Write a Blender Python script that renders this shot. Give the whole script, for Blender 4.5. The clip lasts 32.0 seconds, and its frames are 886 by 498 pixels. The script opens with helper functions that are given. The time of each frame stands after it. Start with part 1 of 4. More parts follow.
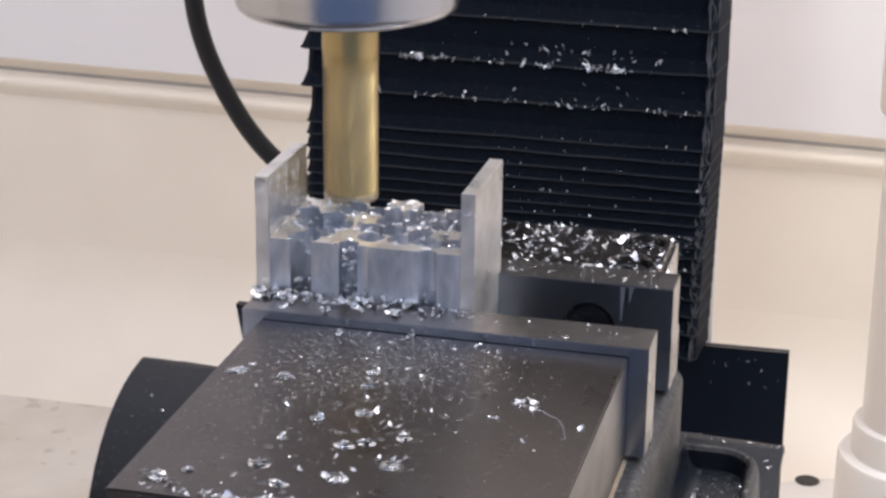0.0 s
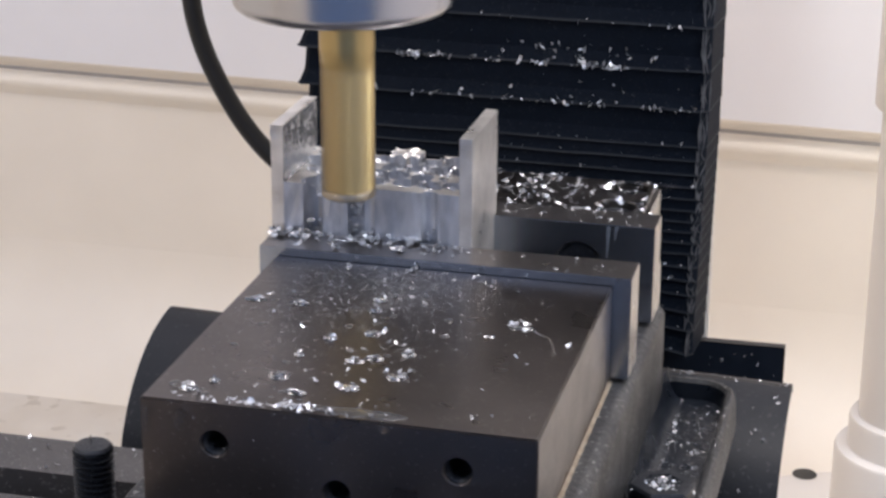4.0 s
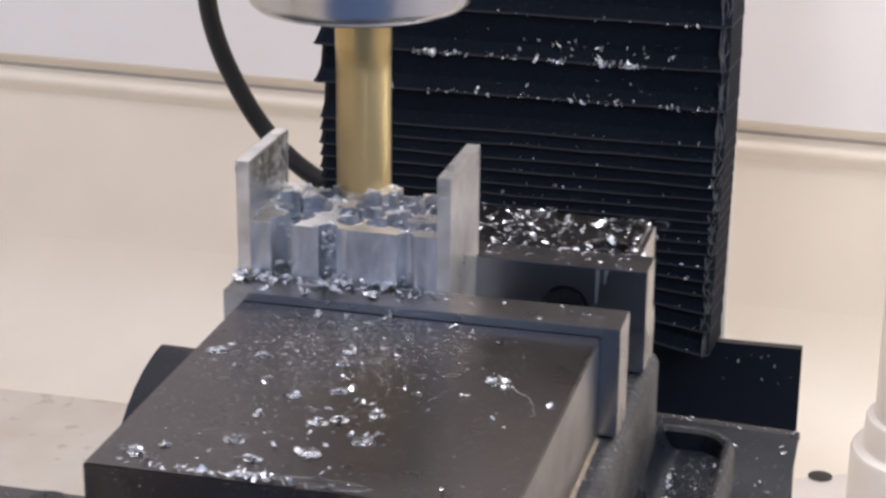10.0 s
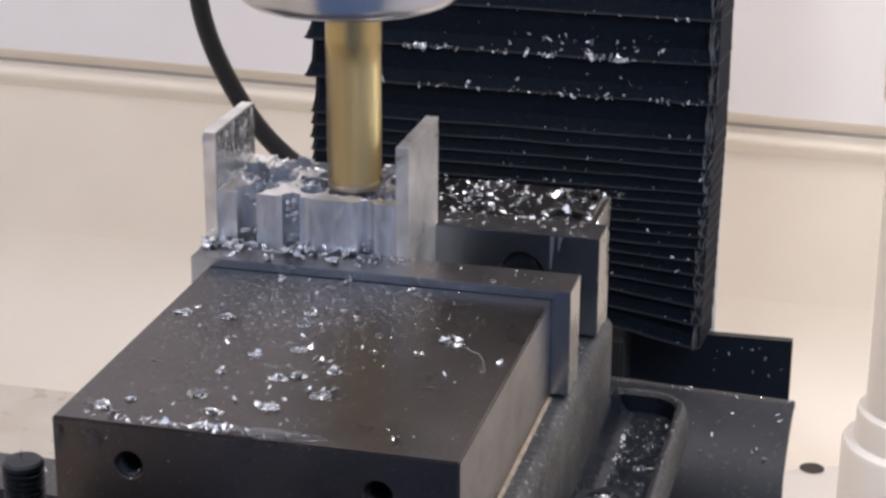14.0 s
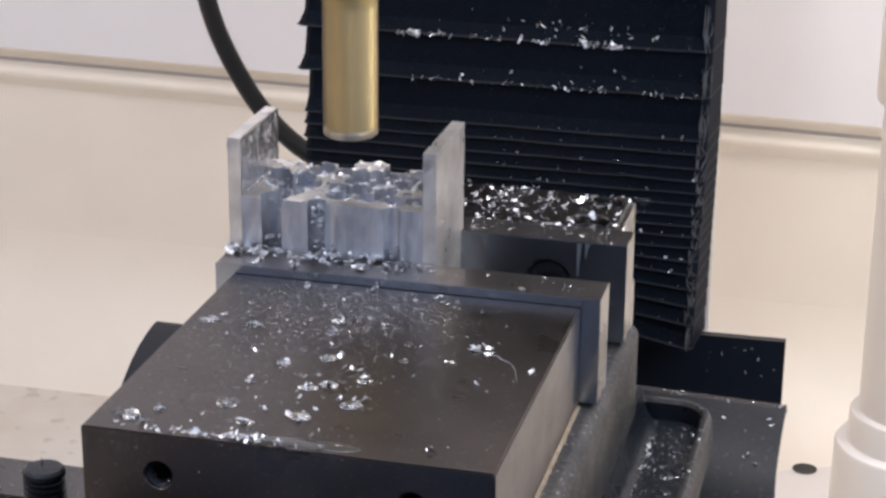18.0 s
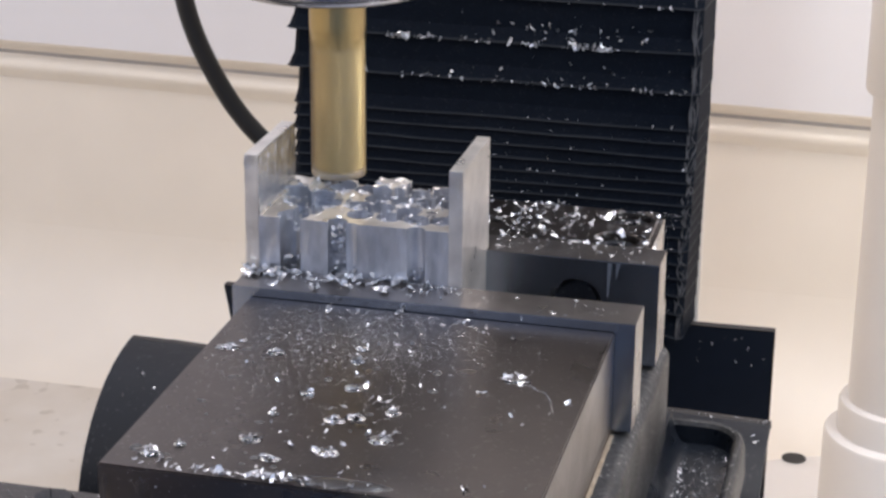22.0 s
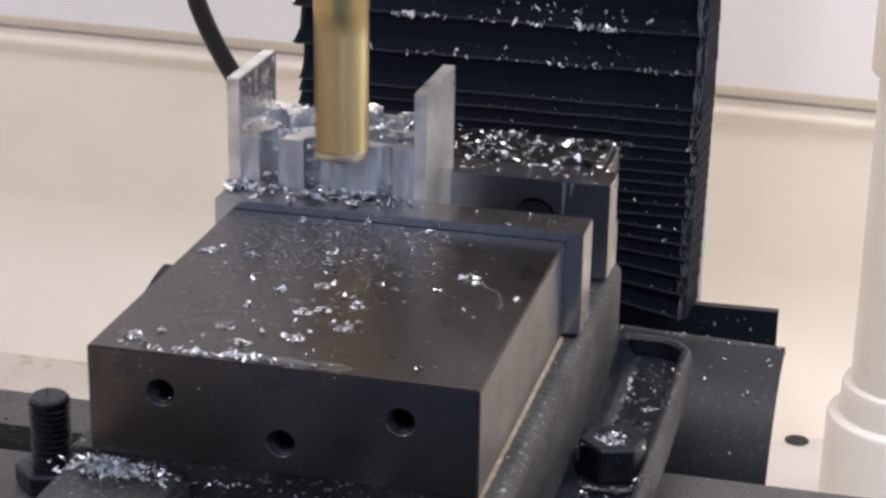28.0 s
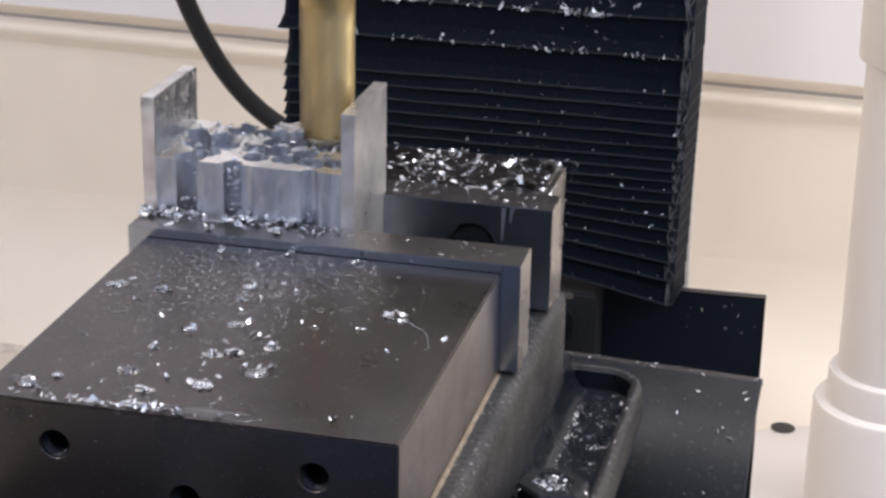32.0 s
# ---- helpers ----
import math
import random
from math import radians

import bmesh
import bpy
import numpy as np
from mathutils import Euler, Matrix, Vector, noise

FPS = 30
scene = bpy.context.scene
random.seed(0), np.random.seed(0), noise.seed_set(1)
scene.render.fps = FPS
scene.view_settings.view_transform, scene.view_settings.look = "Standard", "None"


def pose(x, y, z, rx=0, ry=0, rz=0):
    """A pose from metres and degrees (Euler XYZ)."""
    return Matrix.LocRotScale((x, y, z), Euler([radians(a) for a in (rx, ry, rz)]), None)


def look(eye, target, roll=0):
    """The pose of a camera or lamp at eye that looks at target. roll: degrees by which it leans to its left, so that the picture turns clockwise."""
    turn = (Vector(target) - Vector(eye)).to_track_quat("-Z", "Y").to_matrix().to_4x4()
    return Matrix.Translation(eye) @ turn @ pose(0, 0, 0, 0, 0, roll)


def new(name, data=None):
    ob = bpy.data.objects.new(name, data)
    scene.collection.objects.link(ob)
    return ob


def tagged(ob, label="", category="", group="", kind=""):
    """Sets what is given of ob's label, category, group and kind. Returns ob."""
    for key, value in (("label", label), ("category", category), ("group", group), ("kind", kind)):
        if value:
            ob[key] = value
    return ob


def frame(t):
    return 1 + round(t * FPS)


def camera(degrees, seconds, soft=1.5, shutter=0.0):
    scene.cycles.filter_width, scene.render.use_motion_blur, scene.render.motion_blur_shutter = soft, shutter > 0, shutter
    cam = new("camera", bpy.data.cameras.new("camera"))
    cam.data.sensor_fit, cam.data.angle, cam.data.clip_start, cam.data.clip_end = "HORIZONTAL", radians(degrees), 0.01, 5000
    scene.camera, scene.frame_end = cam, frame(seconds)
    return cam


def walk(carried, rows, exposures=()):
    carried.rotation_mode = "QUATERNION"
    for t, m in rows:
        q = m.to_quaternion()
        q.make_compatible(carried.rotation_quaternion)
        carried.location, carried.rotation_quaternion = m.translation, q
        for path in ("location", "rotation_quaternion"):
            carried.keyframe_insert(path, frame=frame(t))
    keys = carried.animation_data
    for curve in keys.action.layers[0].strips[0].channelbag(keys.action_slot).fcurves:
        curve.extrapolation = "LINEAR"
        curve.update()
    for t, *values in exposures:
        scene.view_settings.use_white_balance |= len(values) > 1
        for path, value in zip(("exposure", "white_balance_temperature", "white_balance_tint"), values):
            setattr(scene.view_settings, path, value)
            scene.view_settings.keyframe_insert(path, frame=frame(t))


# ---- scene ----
cam = camera(24.720, 32.0, soft=2.8, shutter=1.0)

# seconds, eye in millimetres, then yaw, downward tilt and lean in degrees
PATH = [
    (0, 76.45, -480.29, 178.29, 13.883, 19.475, 0.667),
    (0.5, 76.85, -480.92, 179.68, 13.981, 19.508, 0.591),
    (1, 77.28, -481.65, 179.47, 14.030, 19.513, 0.486),
    (1.5, 77.74, -481.86, 180.03, 13.971, 19.546, 0.476),
    (2, 78.60, -481.96, 180.52, 13.940, 19.617, 0.470),
    (2.5, 78.35, -481.69, 180.78, 13.924, 19.505, 0.622),
    (4.5, 77.68, -483.48, 179.70, 13.845, 19.655, 0.371),
    (5, 78.02, -483.46, 180.46, 13.942, 19.686, 0.436),
    (5.5, 78.49, -481.65, 180.00, 14.076, 19.599, 0.435),
    (6, 78.48, -482.32, 180.35, 14.079, 19.576, 0.279),
    (6.5, 77.93, -482.53, 179.81, 14.114, 19.559, 0.245),
    (7, 77.54, -482.85, 179.39, 14.158, 19.582, 0.413),
    (7.5, 76.90, -481.48, 180.23, 14.378, 19.674, 0.478),
    (8, 76.70, -480.83, 179.31, 14.493, 19.599, 0.307),
    (8.5, 76.22, -480.83, 179.76, 14.463, 19.665, 0.402),
    (9, 76.69, -480.98, 179.36, 14.375, 19.613, 0.271),
    (9.5, 76.34, -481.61, 178.73, 14.205, 19.587, 0.389),
    (10, 76.43, -480.86, 178.75, 14.255, 19.613, 0.510),
    (10.5, 76.33, -481.52, 178.93, 14.264, 19.647, 0.457),
    (11, 76.75, -481.80, 179.18, 14.180, 19.755, 0.380),
    (11.5, 77.12, -482.48, 179.19, 14.077, 19.738, 0.370),
    (12, 77.43, -482.77, 179.78, 14.036, 19.798, 0.400),
    (12.5, 77.90, -482.13, 180.63, 14.053, 19.856, 0.589),
    (13, 77.34, -481.97, 179.86, 13.975, 19.831, 0.559),
    (13.5, 77.55, -481.96, 179.70, 14.050, 19.815, 0.377),
    (14, 77.62, -481.75, 179.34, 14.074, 19.802, 0.410),
    (14.5, 76.97, -481.51, 179.37, 14.001, 19.835, 0.597),
    (15, 76.64, -481.72, 179.72, 14.106, 19.798, 0.505),
    (15.5, 76.95, -481.91, 180.08, 14.128, 19.834, 0.607),
    (17.5, 77.25, -481.65, 180.08, 14.041, 19.838, 0.456),
    (18, 77.88, -481.70, 179.20, 13.893, 19.797, 0.594),
    (18.5, 76.81, -481.74, 179.65, 13.536, 19.797, 0.475),
    (19, 77.43, -481.55, 178.90, 13.391, 19.745, 0.407),
    (19.5, 76.86, -481.72, 178.85, 13.045, 19.759, 0.681),
    (20, 76.58, -481.99, 178.20, 13.010, 19.774, 0.743),
    (20.5, 76.35, -481.50, 178.72, 13.083, 19.795, 0.684),
    (21, 77.17, -481.14, 178.83, 13.317, 19.898, 0.691),
    (21.5, 77.06, -482.15, 178.82, 13.450, 19.955, 0.752),
    (22, 76.96, -482.24, 178.96, 13.500, 20.037, 0.594),
    (22.5, 77.18, -481.78, 178.28, 13.485, 20.052, 0.600),
    (23, 76.01, -481.13, 178.55, 13.356, 20.154, 0.800),
    (23.5, 76.92, -481.96, 178.87, 13.452, 20.143, 0.698),
    (24, 77.40, -482.26, 178.55, 13.512, 20.184, 0.575),
    (24.5, 77.75, -482.86, 179.06, 13.473, 20.251, 0.548),
    (26.5, 78.72, -482.89, 177.66, 13.652, 20.223, 0.833),
    (27, 79.05, -483.16, 177.74, 13.676, 20.377, 0.896),
    (27.5, 78.74, -482.64, 177.11, 13.665, 20.446, 0.800),
    (28, 78.73, -482.37, 177.44, 13.749, 20.530, 1.010),
    (28.5, 78.96, -481.72, 177.08, 13.715, 20.573, 0.946),
    (29, 79.13, -481.27, 176.85, 13.664, 20.649, 0.919),
    (29.5, 79.38, -481.29, 176.61, 13.604, 20.666, 0.906),
    (30, 78.44, -479.91, 176.83, 13.528, 20.706, 1.042),
    (30.5, 78.90, -480.16, 176.38, 13.503, 20.686, 1.093),
    (31, 78.34, -480.23, 175.41, 13.354, 20.731, 1.044),
    (31.5, 78.28, -480.31, 174.86, 13.324, 20.747, 0.900),
    (32, 76.92, -479.75, 174.80, 13.213, 20.791, 1.134),
]
walk(cam, [(t, pose(x / 1000, y / 1000, z / 1000, 90 - tilt, 0, yaw) @ pose(0, 0, 0, 0, 0, lean))
           for t, x, y, z, yaw, tilt, lean in PATH], exposures=[(0, 0.21), (32, 0.21)])

# ---- light ----
world = bpy.data.worlds.new("world")
scene.world = world
world.use_nodes = True
world.node_tree.nodes["Background"].inputs[0].default_value = (0.60, 0.70, 0.98, 1)
world.node_tree.nodes["Background"].inputs[1].default_value = 0.88


def area_lamp(name, eye, target, sx, sy, power, colour):
    data = bpy.data.lights.new(name, "AREA")
    data.shape, data.size, data.size_y, data.energy, data.color = "RECTANGLE", sx, sy, power, colour
    ob = new(name, data)
    ob.matrix_world = look(eye, target)
    return ob


area_lamp("enclosure_lamp", (0.22, 0.17, 0.55), (0.17, 0.34, -0.1), 0.95, 0.14, 5.55, (0.99, 0.91, 0.878))
# unseen fill strips, added to brighten the front and right-hand faces
area_lamp("front_fill", (-0.42, -0.42, 0.42), (-0.07, 0.0, 0.0), 0.05, 0.5, 0.9, (1.0, 0.91, 0.83))
area_lamp("side_fill", (0.40, -0.14, 0.22), (-0.05, 0.0, -0.02), 0.05, 0.50, 1.9, (0.83, 0.92, 1.0))


# ---- materials ----
def material(name, colour, rough=0.5, metal=0.0, grain=0.0, grain_scale=300.0, stain=0.0, stain_colour=(0.1, 0.08, 0.06),
             stain_scale=25.0, bump=0.0, bump_scale=600.0, stretch=(1, 1, 1), coat=0.0, rough_var=0.0, ior=1.5, speck=0.0, speck_colour=(0.4, 0.4, 0.4), speck_scale=900.0, spec=0.5, island=0.0, dust_light=0.0, dust_light_colour=(0.05, 0.047, 0.045)):
    m = bpy.data.materials.new(name)
    m.use_nodes = True
    nt = m.node_tree
    b = nt.nodes["Principled BSDF"]
    b.inputs["Base Color"].default_value = (*colour, 1)
    b.inputs["Roughness"].default_value = rough
    b.inputs["Metallic"].default_value = metal
    b.inputs["IOR"].default_value = ior
    b.inputs["Coat Weight"].default_value = coat
    b.inputs["Coat Roughness"].default_value = 0.12
    b.inputs["Specular IOR Level"].default_value = spec
    tc = nt.nodes.new("ShaderNodeTexCoord")
    mp = nt.nodes.new("ShaderNodeMapping")
    mp.inputs["Scale"].default_value = stretch
    nt.links.new(tc.outputs["Object"], mp.inputs["Vector"])

    def noise_node(scale, detail=4.0):
        n = nt.nodes.new("ShaderNodeTexNoise")
        n.inputs["Scale"].default_value = scale
        n.inputs["Detail"].default_value = detail
        nt.links.new(mp.outputs["Vector"], n.inputs["Vector"])
        return n.outputs["Fac"]

    last = None
    if grain:
        mix = nt.nodes.new("ShaderNodeMix")
        mix.data_type = "RGBA"
        nt.links.new(noise_node(grain_scale), mix.inputs["Factor"])
        mix.inputs["A"].default_value = (*[c * (1 - grain) for c in colour], 1)
        mix.inputs["B"].default_value = (*[min(1, c * (1 + grain)) for c in colour], 1)
        last = mix.outputs["Result"]
    if stain:
        ramp = nt.nodes.new("ShaderNodeMapRange")
        ramp.inputs["From Min"].default_value = 0.36
        ramp.inputs["From Max"].default_value = 0.74
        ramp.inputs["To Max"].default_value = stain
        nt.links.new(noise_node(stain_scale, 6.0), ramp.inputs["Value"])
        mix = nt.nodes.new("ShaderNodeMix")
        mix.data_type = "RGBA"
        nt.links.new(ramp.outputs["Result"], mix.inputs["Factor"])
        if last:
            nt.links.new(last, mix.inputs["A"])
        else:
            mix.inputs["A"].default_value = (*colour, 1)
        mix.inputs["B"].default_value = (*stain_colour, 1)
        last = mix.outputs["Result"]
    if speck:
        ramp = nt.nodes.new("ShaderNodeMapRange")
        ramp.inputs["From Min"].default_value = 0.63
        ramp.inputs["From Max"].default_value = 0.69
        ramp.inputs["To Max"].default_value = speck
        nt.links.new(noise_node(speck_scale, 2.0), ramp.inputs["Value"])
        mix = nt.nodes.new("ShaderNodeMix")
        mix.data_type = "RGBA"
        nt.links.new(ramp.outputs["Result"], mix.inputs["Factor"])
        if last:
            nt.links.new(last, mix.inputs["A"])
        else:
            mix.inputs["A"].default_value = (*colour, 1)
        mix.inputs["B"].default_value = (*speck_colour, 1)
        last = mix.outputs["Result"]
    if dust_light:
        # dust and light from above, put into the colour of upturned faces
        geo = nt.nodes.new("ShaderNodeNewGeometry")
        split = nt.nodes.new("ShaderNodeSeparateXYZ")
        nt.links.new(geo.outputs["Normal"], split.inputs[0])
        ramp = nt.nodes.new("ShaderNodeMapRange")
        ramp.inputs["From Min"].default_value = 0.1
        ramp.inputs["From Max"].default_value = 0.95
        ramp.inputs["To Max"].default_value = dust_light
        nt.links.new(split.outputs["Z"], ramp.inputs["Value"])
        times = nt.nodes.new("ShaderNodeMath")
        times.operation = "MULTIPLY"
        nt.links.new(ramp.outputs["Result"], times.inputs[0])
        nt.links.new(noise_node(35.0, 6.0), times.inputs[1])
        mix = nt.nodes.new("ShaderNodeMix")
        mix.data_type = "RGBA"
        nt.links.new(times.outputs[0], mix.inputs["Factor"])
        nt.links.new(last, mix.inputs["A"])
        mix.inputs["B"].default_value = (*dust_light_colour, 1)
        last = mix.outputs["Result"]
    if island:
        geo = nt.nodes.new("ShaderNodeNewGeometry")
        mix = nt.nodes.new("ShaderNodeMix")
        mix.data_type = "RGBA"
        nt.links.new(geo.outputs["Random Per Island"], mix.inputs["Factor"])
        mix.inputs["A"].default_value = (*[c * (1 - island) for c in colour], 1)
        mix.inputs["B"].default_value = (*colour, 1)
        last = mix.outputs["Result"]
    if last:
        nt.links.new(last, b.inputs["Base Color"])
    if rough_var:
        ramp = nt.nodes.new("ShaderNodeMapRange")
        ramp.inputs["To Min"].default_value = max(0.02, rough - rough_var)
        ramp.inputs["To Max"].default_value = min(1, rough + rough_var)
        nt.links.new(noise_node(60.0, 5.0), ramp.inputs["Value"])
        nt.links.new(ramp.outputs["Result"], b.inputs["Roughness"])
    if bump:
        bn = nt.nodes.new("ShaderNodeBump")
        bn.inputs["Strength"].default_value = bump
        bn.inputs["Distance"].default_value = 0.0006
        nt.links.new(noise_node(bump_scale, 5.0), bn.inputs["Height"])
        nt.links.new(bn.outputs["Normal"], b.inputs["Normal"])
    return m


WALL_WHITE = material("white_painted_panel", (0.78, 0.76, 0.76), 0.45, grain=0.02, grain_scale=40, stain=0.10, stain_colour=(0.58, 0.54, 0.50), stain_scale=9)
WALL_CREAM = material("cream_painted_steel", (0.84, 0.77, 0.665), 0.45, grain=0.03, grain_scale=30, stain=0.22, stain_colour=(0.64, 0.57, 0.48), stain_scale=14, rough_var=0.1)
PAN = material("cream_chip_pan", (0.69, 0.635, 0.56), 0.4, grain=0.05, grain_scale=50, stain=0.6, stain_colour=(0.50, 0.41, 0.30), stain_scale=18, rough_var=0.12, speck=0.35, speck_colour=(0.33, 0.27, 0.2), speck_scale=90)
GROOVE_SHADE = material("grey_groove_shade", (0.40, 0.37, 0.34), 0.6, grain=0.2, grain_scale=90)
PLASTIC_WHITE = material("white_plastic_pipe", (0.78, 0.74, 0.70), 0.32, grain=0.02, grain_scale=60, stain=0.12, stain_colour=(0.6, 0.55, 0.48), stain_scale=30)
RUBBER = material("black_pleated_fabric", (0.0036, 0.0056, 0.0098), 0.6, grain=0.35, grain_scale=500, stain=0.3, stain_colour=(0.006, 0.0085, 0.0135), stain_scale=45, bump=0.12, bump_scale=900, spec=0.06, speck=0.3, speck_colour=(0.05, 0.05, 0.055), speck_scale=1400)
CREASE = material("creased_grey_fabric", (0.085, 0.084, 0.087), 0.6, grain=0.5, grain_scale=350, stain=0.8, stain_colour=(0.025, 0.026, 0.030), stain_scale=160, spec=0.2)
# worn pleat edge, with the light it catches put into the colour
LIT_EDGE = material("worn_lit_pleat_edge", (0.011, 0.0125, 0.0155), 0.5, grain=0.6, grain_scale=260, stain=0.9, stain_colour=(0.005, 0.007, 0.010), stain_scale=50, spec=0.16)
APRON = material("black_rubber_sheet", (0.0056, 0.0069, 0.0102), 0.5, grain=0.25, grain_scale=300, stain=0.5, stain_colour=(0.013, 0.013, 0.014), stain_scale=22, bump=0.1, bump_scale=700, rough_var=0.14, spec=0.2, speck=0.3, speck_colour=(0.07, 0.07, 0.072), speck_scale=600, dust_light=0.36, dust_light_colour=(0.046, 0.047, 0.050))
HEM = material("pale_rubber_hem", (0.010, 0.010, 0.011), 0.6, grain=0.5, grain_scale=250, stain=0.5, stain_colour=(0.024, 0.022, 0.021), stain_scale=80, spec=0.2, dust_light=0.8, dust_light_colour=(0.07, 0.063, 0.058))
COVER = material("black_cover_sheet", (0.008, 0.0115, 0.019), 0.42, grain=0.2, grain_scale=200, stain=0.3, stain_colour=(0.012, 0.015, 0.022), stain_scale=40, spec=0.22)
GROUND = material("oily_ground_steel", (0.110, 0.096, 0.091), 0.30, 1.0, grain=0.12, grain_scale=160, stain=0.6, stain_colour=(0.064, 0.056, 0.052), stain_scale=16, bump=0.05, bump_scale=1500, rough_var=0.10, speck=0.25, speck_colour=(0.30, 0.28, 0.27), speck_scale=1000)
# GROUND for side faces, the light falling on them put into the colour
LIT_FLANK = material("lit_ground_flank", (0.365, 0.345, 0.325), 0.34, 1.0, grain=0.25, grain_scale=300, stain=0.8, stain_colour=(0.17, 0.152, 0.14), stain_scale=55, bump=0.08, bump_scale=1100, rough_var=0.14, speck=0.35, speck_colour=(0.12, 0.10, 0.085), speck_scale=700)
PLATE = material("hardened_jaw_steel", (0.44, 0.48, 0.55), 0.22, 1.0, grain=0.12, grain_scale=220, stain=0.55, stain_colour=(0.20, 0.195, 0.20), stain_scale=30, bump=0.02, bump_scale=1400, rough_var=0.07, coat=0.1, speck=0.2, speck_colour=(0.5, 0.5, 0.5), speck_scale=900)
# darker, browner copy of PLATE for upward faces
PLATE_TOP = material("darker_plate_top", (0.29, 0.272, 0.266), 0.30, 1.0, grain=0.2, grain_scale=200, stain=0.6, stain_colour=(0.13, 0.115, 0.108), stain_scale=35, bump=0.03, bump_scale=1400, rough_var=0.09, speck=0.3, speck_colour=(0.42, 0.41, 0.40), speck_scale=900)
# lighter copy for end faces, their light put into the colour
LIT_END = material("lit_plate_end", (0.60, 0.575, 0.54), 0.28, 1.0, grain=0.12, grain_scale=160, stain=0.5, stain_colour=(0.38, 0.35, 0.32), stain_scale=60, rough_var=0.1)
CAST = material("oiled_cast_iron", (0.041, 0.040, 0.039), 0.46, 0.35, grain=0.8, grain_scale=600, stain=0.95, stain_colour=(0.009, 0.009, 0.011), stain_scale=32, bump=0.5, bump_scale=520, rough_var=0.18, speck=0.9, speck_colour=(0.25, 0.242, 0.23), speck_scale=850)
TABLE = material("table_cast_steel", (0.080, 0.074, 0.073), 0.50, 0.4, grain=0.2, grain_scale=200, stain=0.6, stain_colour=(0.045, 0.042, 0.041), stain_scale=24, bump=0.2, bump_scale=800, rough_var=0.12, speck=0.5, speck_colour=(0.36, 0.35, 0.33), speck_scale=1000)
BLACK = material("black_oxide_steel", (0.014, 0.016, 0.021), 0.34, 0.4, grain=0.3, grain_scale=300, bump=0.2, bump_scale=900, rough_var=0.1, speck=0.4, speck_colour=(0.14, 0.14, 0.14), speck_scale=1200)
SUMP = material("black_casting", (0.007, 0.009, 0.013), 0.28, 0.0, grain=0.5, grain_scale=200, bump=0.4, bump_scale=500, rough_var=0.12, spec=0.3)
DARK = material("dark_bore", (0.008, 0.008, 0.010), 0.4, 0.2)
ALU = material("milled_aluminium", (0.84, 0.80, 0.755), 0.33, 0.8, grain=0.14, grain_scale=150, stain=0.85, stain_colour=(0.43, 0.405, 0.38), stain_scale=80, bump=0.05, bump_scale=900, rough_var=0.18, speck=0.3, speck_colour=(0.85, 0.84, 0.83), speck_scale=700)
# darker, bluer aluminium for hole walls: their shade put into the colour
SHADED_BORE = material("shaded_bored_aluminium", (0.62, 0.64, 0.69), 0.42, 0.85, grain=0.4, grain_scale=400, bump=1.0, bump_scale=300, stretch=(1, 1, 0.4), rough_var=0.2, stain=0.7, stain_colour=(0.22, 0.235, 0.275), stain_scale=140)
ALU_ROUGH = material("torn_aluminium", (0.70, 0.70, 0.71), 0.24, 0.9, grain=0.35, grain_scale=500, bump=0.9, bump_scale=500, stretch=(1, 1, 0.45), rough_var=0.15)
CHIP = material("aluminium_chip", (0.76, 0.765, 0.79), 0.27, 0.7, island=0.52, rough_var=0.16)
STEEL = material("ground_holder_steel", (0.50, 0.50, 0.52), 0.24, 1.0, grain=0.03, grain_scale=30, stretch=(1, 1, 12), rough_var=0.02)
GOLD = material("gold_nitride_coating", (0.47, 0.352, 0.16), 0.36, 0.9, grain=0.25, grain_scale=160, stretch=(1, 1, 0.06), rough_var=0.06)
CARBIDE = material("worn_carbide", (0.40, 0.37, 0.34), 0.36, 0.95, grain=0.2, grain_scale=300)
HOSE = material("black_hose", (0.012, 0.012, 0.012), 0.42, grain=0.2, grain_scale=200, spec=0.35)
REFLECTOR_BLUE = material("blue_reflector_paint", (0.09, 0.16, 0.32), 0.5, grain=0.1, grain_scale=40, stain=0.3, stain_colour=(0.09, 0.13, 0.22), stain_scale=12)
RUST = material("rusty_oil_line", (0.20, 0.15, 0.10), 0.6, 0.2, grain=0.6, grain_scale=500, bump=0.3, stain=0.65, stain_colour=(0.42, 0.36, 0.28), stain_scale=260)
RUST_FILM = material("brown_rust_film", (0.12, 0.082, 0.056), 0.55, 0.3, grain=0.6, grain_scale=400, stain=0.6, stain_colour=(0.22, 0.18, 0.14), stain_scale=160)
OIL = material("coolant_drop", (0.045, 0.042, 0.041), 0.05, 0.0, ior=1.4)
DRIP = material("dried_coolant", (0.15, 0.165, 0.19), 0.45, 0.5, grain=0.5, grain_scale=600)
GREY_BLOCK = material("grey_bearing_block", (0.036, 0.037, 0.039), 0.42, 0.4, grain=0.3, grain_scale=150, stain=0.5, stain_colour=(0.030, 0.030, 0.032), stain_scale=60)
BRASS = material("pale_label", (0.12, 0.11, 0.09), 0.5)
CLEAR = material("clear_coolant", (0.95, 0.96, 0.97), 0.04, ior=1.36)
CLEAR.node_tree.nodes["Principled BSDF"].inputs["Transmission Weight"].default_value = 1.0


# ---- mesh helpers (all in millimetres) ----
MM = 0.001


